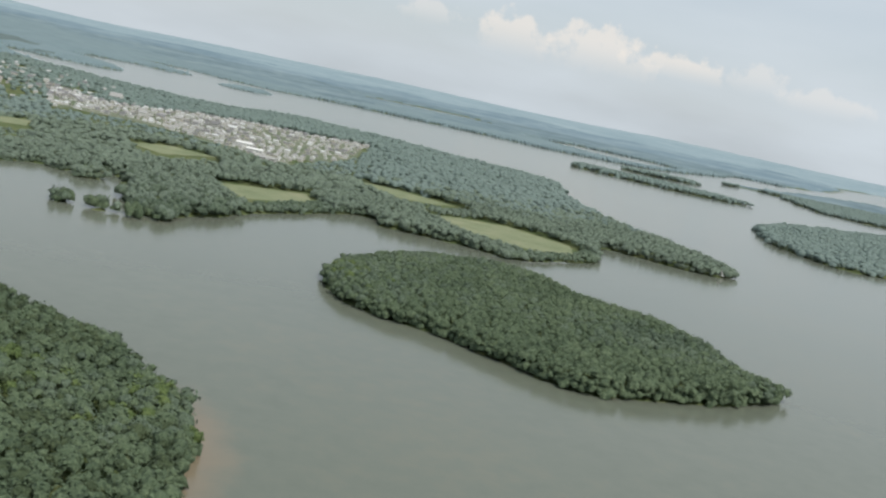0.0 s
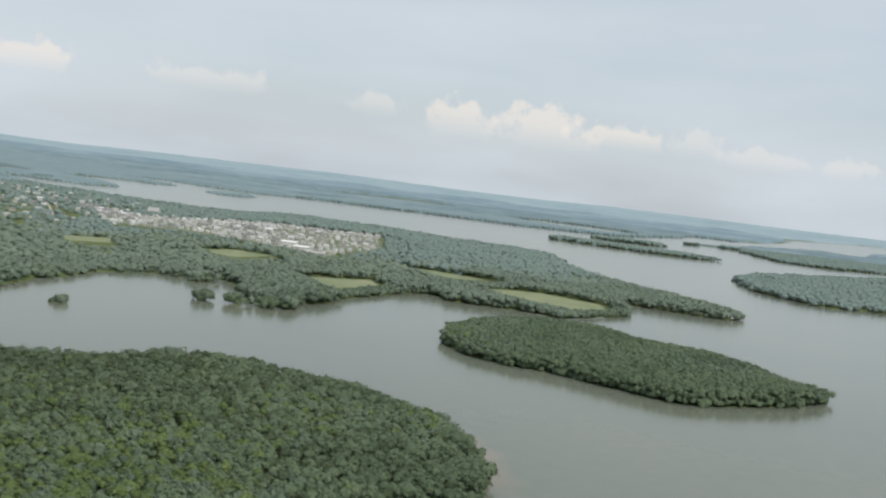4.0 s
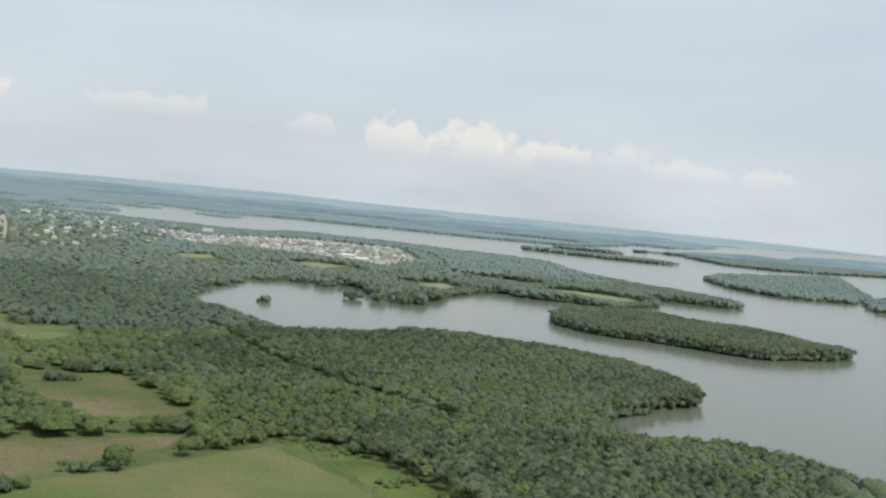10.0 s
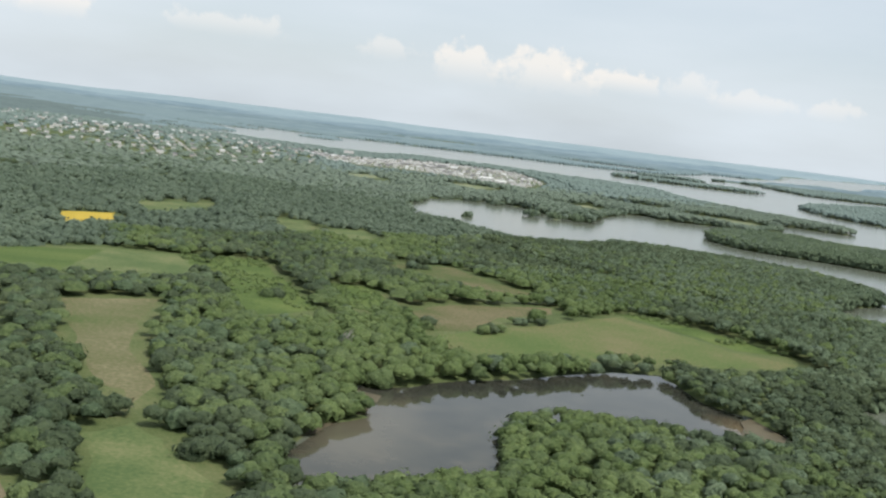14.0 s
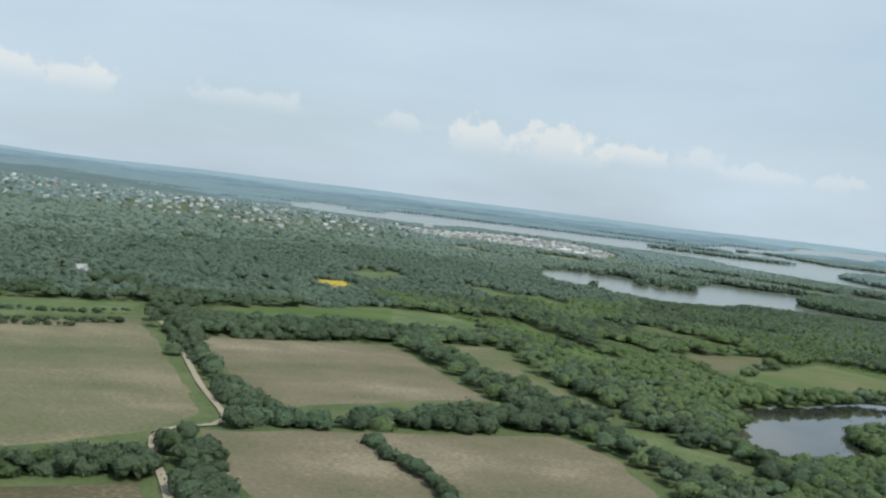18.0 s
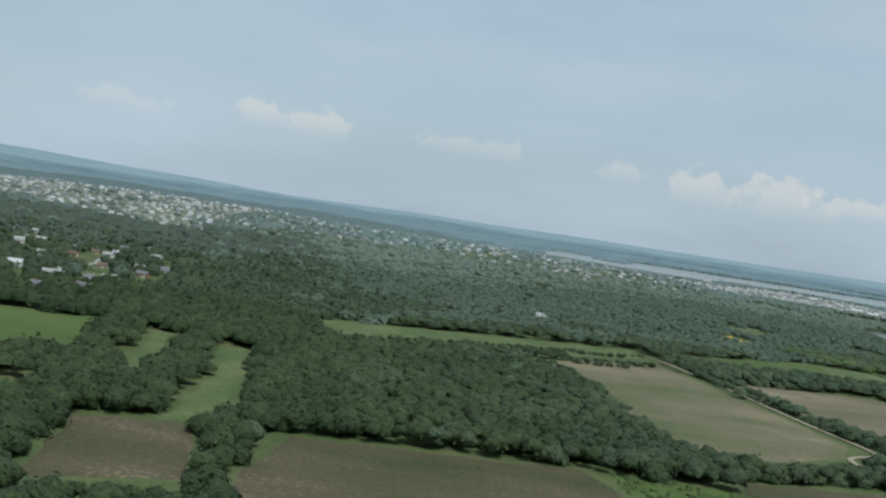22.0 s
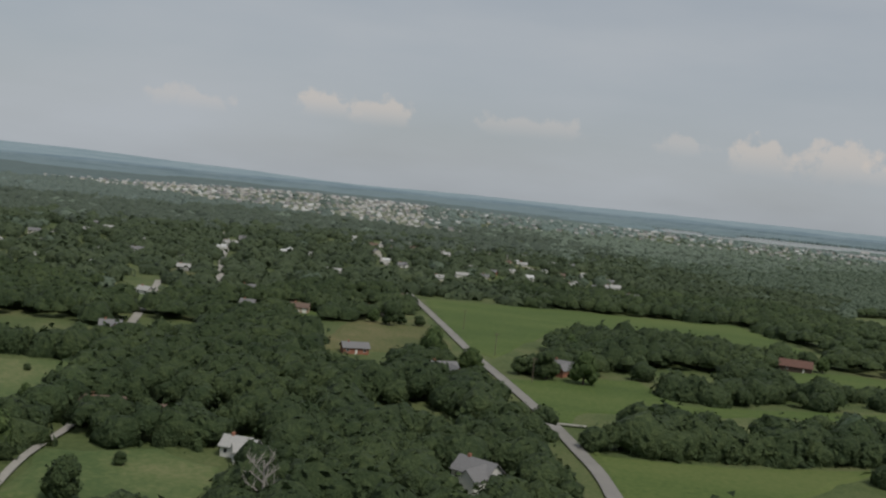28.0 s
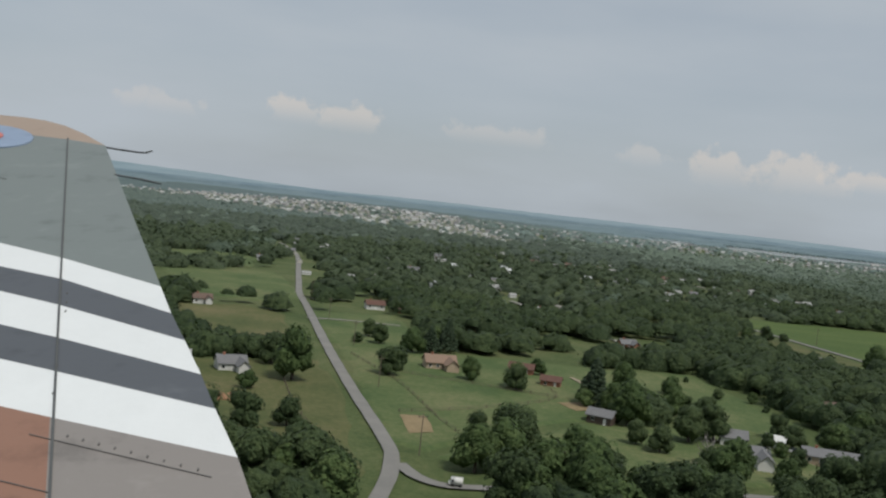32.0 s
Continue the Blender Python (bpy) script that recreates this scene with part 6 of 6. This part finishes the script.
# ---- clouds ----
def cloud_material(name, warm, density):
    m = bpy.data.materials.new(name)
    m.use_nodes = True
    nodes, links = m.node_tree.nodes, m.node_tree.links
    nodes.clear()
    out = nodes.new("ShaderNodeOutputMaterial")
    mix, glow, clear = nodes.new("ShaderNodeMixShader"), nodes.new("ShaderNodeEmission"), nodes.new("ShaderNodeBsdfTransparent")
    glow.inputs["Color"].default_value, glow.inputs["Strength"].default_value = (*warm, 1), 1.0
    tc, info = nodes.new("ShaderNodeTexCoord"), nodes.new("ShaderNodeObjectInfo")
    sub = nodes.new("ShaderNodeVectorMath")
    sub.operation = "SUBTRACT"
    sub.inputs[1].default_value = (0.5, 0.5, 0.32)
    links.new(tc.outputs["Generated"], sub.inputs[0])
    mp = nodes.new("ShaderNodeVectorMath")
    mp.operation = "MULTIPLY"
    mp.inputs[1].default_value = (2.0, 0.0, 1.75)
    links.new(sub.outputs[0], mp.inputs[0])
    ln = nodes.new("ShaderNodeVectorMath")
    ln.operation = "LENGTH"
    links.new(mp.outputs[0], ln.inputs[0])
    off = nodes.new("ShaderNodeVectorMath")
    off.operation = "ADD"
    links.new(tc.outputs["Object"], off.inputs[0])
    sc = nodes.new("ShaderNodeMath")
    sc.operation = "MULTIPLY"
    sc.inputs[1].default_value = 5000.0
    links.new(info.outputs["Random"], sc.inputs[0])
    links.new(sc.outputs[0], off.inputs[1])
    puff = noise_node(nodes, links, 0.013, 6.0, 0.55, off.outputs[0])
    add = nodes.new("ShaderNodeMath")
    add.operation = "MULTIPLY_ADD"
    add.inputs[1].default_value = 1.5
    links.new(puff.outputs["Fac"], add.inputs[0])
    inv = nodes.new("ShaderNodeMath")
    inv.operation = "SUBTRACT"
    inv.inputs[0].default_value = 0.2
    links.new(ln.outputs["Value"], inv.inputs[1])
    links.new(inv.outputs[0], add.inputs[2])
    soft = nodes.new("ShaderNodeMapRange")
    soft.interpolation_type = "SMOOTHSTEP"
    soft.inputs["From Min"].default_value, soft.inputs["From Max"].default_value = 0.22, 0.54
    links.new(add.outputs[0], soft.inputs["Value"])
    sep = nodes.new("ShaderNodeSeparateXYZ")
    links.new(tc.outputs["Generated"], sep.inputs[0])
    base = nodes.new("ShaderNodeMapRange")
    base.interpolation_type = "SMOOTHSTEP"
    base.inputs["From Min"].default_value, base.inputs["From Max"].default_value = 0.0, 0.55
    links.new(sep.outputs["Z"], base.inputs["Value"])
    mul = nodes.new("ShaderNodeMath")
    mul.operation = "MULTIPLY"
    links.new(soft.outputs["Result"], mul.inputs[0])
    links.new(base.outputs["Result"], mul.inputs[1])
    thin = nodes.new("ShaderNodeMath")
    thin.operation = "MULTIPLY"
    thin.inputs[1].default_value = density
    links.new(mul.outputs[0], thin.inputs[0])
    links.new(thin.outputs[0], mix.inputs["Fac"])
    links.new(clear.outputs[0], mix.inputs[1])
    links.new(glow.outputs[0], mix.inputs[2])
    links.new(mix.outputs[0], out.inputs["Surface"])
    return m


CLOUD = cloud_material("sunlit_cloud", (0.80, 0.73, 0.67), 0.6)
THIN_CLOUD = cloud_material("thin_cloud", (0.77, 0.72, 0.68), 0.36)
for x, y, z, w, h in [(401, 4131, 360, 251, 146), (745, 4055, 358, 377, 151), (1028, 3972, 342, 326, 85), (1314, 3866, 350, 176, 90), (1566, 3757, 307, 326, 75), (1833, 3617, 300, 176, 65), (64, 4179, 361, 226, 85),
                      (-628, 4197, 379, 477, 85), (-1293, 4114, 382, 276, 110), (-1526, 4061, 389, 226, 100), (-2076, 3875, 335, 326, 75)]:
    bm = bmesh.new()
    vs = [bm.verts.new((a * w * 0.85, 0, b * h * 1.0)) for a, b in ((-1, -1), (1, -1), (1, 1), (-1, 1))]
    bm.faces.new(vs)
    ob = part("backdrop", bm, CLOUD if 300 < x < 1100 or -1600 < x < -1200 else THIN_CLOUD)
    ob.matrix_world = pose(x, y, z, 0, 0, math.degrees(math.atan2(-(x + 405), y + 340)))
    ob.visible_shadow = False
    tagged(ob, "far sunlit cumulus cloud over the horizon" if 300 < x < 1100 else "thin hazy cloud over the horizon", "cloud", kind="structure")


# ---- the aircraft that carries the camera, as it stands at the end of the flight ----
def worn_paint(name, colour, rough=0.5):
    """Old aircraft paint, streaked by the airflow and faded in patches."""
    dark, pale = tuple(c * 0.74 for c in colour), tuple(min(0.9, c * 1.12 + 0.012) for c in colour)
    return surface(name, [(0.34, dark), (0.46, colour), (0.56, colour), (0.68, pale)], 2.2, 9.0, rough, 0.12, 0.01, 0.35, stretch=(-8, 0.5, 2.4))


GREY_SKIN = worn_paint("grey_green_paint", (0.172, 0.196, 0.190))
DARK_SKIN = worn_paint("dark_grey_paint", (0.088, 0.096, 0.108))
WHITE_SKIN = plain("white_stripe_paint", (0.72, 0.74, 0.74), 0.45, vary=0.08, scale=1.2)
BROWN_SKIN = worn_paint("brown_paint", (0.255, 0.140, 0.098))
WORN_SKIN = worn_paint("worn_grey_paint", (0.235, 0.215, 0.200))
RED_SKIN = worn_paint("faded_red_paint", (0.47, 0.16, 0.14))
BLUE_SKIN = worn_paint("faded_blue_paint", (0.235, 0.30, 0.41))
SEAM = plain("seam_sealant", (0.11, 0.115, 0.115), 0.7)
aircraft = new("aircraft")
aircraft.matrix_world = pose(-900.81, -538.07, 36.46, 87.26, -6.39, -0.73)
tagged(aircraft, "vintage aircraft wing and tail with black and white stripes", "aircraft")
LEAN = Vector((0, 0.925, 0.379))


def slab(name, top, out, thick, mat):
    """A flat panel with rounded rim, its outer face through the given places."""
    bm = bmesh.new()
    up, low = [bm.verts.new(p) for p in top], [bm.verts.new(p - out * thick) for p in top]
    bm.faces.new(up)
    bm.faces.new(low[::-1])
    for i in range(len(up)):
        k = (i + 1) % len(up)
        bm.faces.new((up[i], low[i], low[k], up[k]))
    bmesh.ops.recalc_face_normals(bm, faces=bm.faces)
    return part(name, bm, mat, aircraft)


def skin(name, corners, mat, thick=0.07, lift=0.0):
    """A panel of the wing, which leans away towards its tip."""
    return slab(name, [Vector((x, y, -4.78 - 2.44 * y)) + LEAN * lift for x, y in corners], LEAN, thick, mat)


def aft(name, corners, mat, thick=0.1, lift=0.0):
    """A panel of the tail, 6 m behind."""
    turn = Matrix.Rotation(radians(-30), 3, "Y")
    out = turn @ Vector((0, 0, 1))
    return slab(name, [turn @ Vector((x, y, -6.0)) + out * lift for x, y in corners], out, thick, mat)


TIP = worn_paint("pale_worn_brown_paint", (0.33, 0.255, 0.20))
skin("tip", [(-4.92, 1.07), (-3.4, 0.955), (-3.03, 0.918), (-2.85, 0.897), (-2.68, 0.866), (-2.5, 0.816), (-2.3, 0.738), (-2.09, 0.64), (-2.35, 0.69), (-4.88, 1.05)], TIP)
skin("skin_panel", [(-4.88, 1.05), (-2.35, 0.69), (-1.74, -0.04), (-3.75, 0.35)], GREY_SKIN)
skin("aileron_panel", [(-2.35, 0.69), (-2.09, 0.64), (-1.21, -0.16), (-1.74, -0.04)], GREY_SKIN)
skin("stripe", [(-3.75, 0.35), (-1.74, -0.04), (-1.66, -0.13), (-3.43, 0.16)], WHITE_SKIN)
skin("stripe", [(-1.74, -0.04), (-1.21, -0.16), (-1.1, -0.26), (-1.66, -0.13)], WHITE_SKIN)
skin("stripe", [(-3.43, 0.16), (-1.66, -0.13), (-1.58, -0.23), (-3.29, 0.07)], DARK_SKIN)
skin("stripe", [(-1.66, -0.13), (-1.1, -0.26), (-0.99, -0.35), (-1.58, -0.23)], DARK_SKIN)
skin("stripe", [(-3.29, 0.07), (-1.58, -0.23), (-1.49, -0.34), (-3.04, -0.09)], WHITE_SKIN)
skin("stripe", [(-1.58, -0.23), (-0.99, -0.35), (-0.87, -0.45), (-1.49, -0.34)], WHITE_SKIN)
skin("stripe", [(-3.04, -0.09), (-1.49, -0.34), (-1.41, -0.44), (-2.81, -0.23)], DARK_SKIN)
skin("stripe", [(-1.49, -0.34), (-0.87, -0.45), (-0.77, -0.54), (-1.41, -0.44)], DARK_SKIN)
skin("stripe", [(-2.81, -0.23), (-1.41, -0.44), (-1.31, -0.56), (-2.54, -0.39)], WHITE_SKIN)
skin("stripe", [(-1.41, -0.44), (-0.77, -0.54), (-0.64, -0.65), (-1.31, -0.56)], WHITE_SKIN)
skin("root_panel", [(-2.54, -0.39), (-1.31, -0.56), (-1.07, -0.84), (-1.96, -0.75)], BROWN_SKIN)
skin("aileron_panel", [(-1.31, -0.56), (-0.64, -0.65), (-0.44, -0.85), (-1.07, -0.84)], WORN_SKIN)
skin("seam", [(-2.38, 0.7), (-1.07, -0.83), (-1.062, -0.83), (-2.372, 0.7)], SEAM, 0.02, 0.006)
LINE_SKIN = plain("panel_gap", (0.125, 0.12, 0.115), 0.6)
for (xa, ya), (xb, yb) in (((-2.95, 0.62), (-2.62, 0.42)), ((-2.62, 0.42), (-2.44, 0.39)), ((-2.2, -0.58), (-1.16, -0.72)), ((-1.34, -0.60), (-0.70, -0.69))):
    skin("panel_line", [(xa, ya), (xb, yb), (xb + 0.001, yb - 0.0015), (xa + 0.001, ya - 0.0015)], LINE_SKIN, 0.006, 0.003)
for (xa, ya), (xb, yb), n in (((-1.24, -0.60), (-0.72, -0.68), 9), ((-1.14, -0.735), (-0.58, -0.765), 8), ((-1.60, -0.17), (-1.52, -0.27), 3), ((-1.42, -0.41), (-1.34, -0.52), 3), ((-2.06, 0.33), (-1.80, 0.03), 7)):
    for k in range(n):
        u = (k + 0.5) / n
        x, y = xa + (xb - xa) * u, ya + (yb - ya) * u
        skin("screw", [(x + 0.0034 * math.cos(a * math.tau / 6), y + 0.003 * math.sin(a * math.tau / 6)) for a in range(6)], LINE_SKIN, 0.004, 0.003)
for rx, ry, mat, lift in ((0.34, 0.09, BLUE_SKIN, 0.008), (0.13, 0.035, RED_SKIN, 0.014)):
    skin("roundel", [(-2.92 + rx * math.cos(k * math.tau / 24), 0.72 + ry * math.sin(k * math.tau / 24) - 0.14 * rx * math.cos(k * math.tau / 24)) for k in range(24)], mat, 0.012, lift)
def rod(name, *corners):
    """A thin bent rod standing off the wing's trailing edge."""
    bm = bmesh.new()
    for (xa, ya), (xb, yb) in zip(corners, corners[1:]):
        tube(bm, (xa, ya, -4.78 - 2.44 * ya), (xb, yb, -4.78 - 2.44 * yb), 0.006, 0.005, 8)
    return part(name, bm, SEAM, aircraft)


rod("static_wick", (-2.07, 0.625), (-1.98, 0.608), (-1.84, 0.585), (-1.80, 0.583), (-1.77, 0.597))
rod("aerial", (-1.86, 0.42), (-1.70, 0.392), (-1.56, 0.36))
aft("fin", [(1.63, 0.52), (1.62, 1.26), (1.63, 1.66), (1.71, 1.92), (1.81, 1.96), (1.84, 1.66), (1.87, 1.16), (1.91, 0.52)], BROWN_SKIN, 0.1, 0)
aft("rudder", [(1.92, 0.52), (1.87, 1.16), (1.85, 1.66), (1.86, 1.86), (1.91, 1.59), (1.99, 1.1), (2.03, 0.8), (2.05, 0.52)], WORN_SKIN, 0.08, -0.01)
aft("lower_fin", [(1.64, 0.51), (1.71, 0.2), (1.79, 0.0), (1.88, -0.06), (1.99, 0.0), (2.04, 0.2), (2.05, 0.51)], DARK_SKIN, 0.1, 0)
aft("fin_flash", [(1.68, 0.99), (1.77, 0.99), (1.8, 0.65), (1.7, 0.65)], RED_SKIN, 0.01, 0.008)
aft("fin_flash", [(1.77, 0.98), (1.8, 0.98), (1.82, 0.64), (1.8, 0.64)], WHITE_SKIN, 0.01, 0.008)
aft("fin_flash", [(1.8, 0.97), (1.86, 0.97), (1.88, 0.64), (1.82, 0.64)], BLUE_SKIN, 0.01, 0.008)
aft("tailplane", [(1.64, 0.51), (1.64, 0.59), (2.04, 0.63), (2.6, 0.67), (3.7, 0.75), (3.7, 0.59), (2.6, 0.51), (2.04, 0.47)], BROWN_SKIN, 0.14, 0.03)
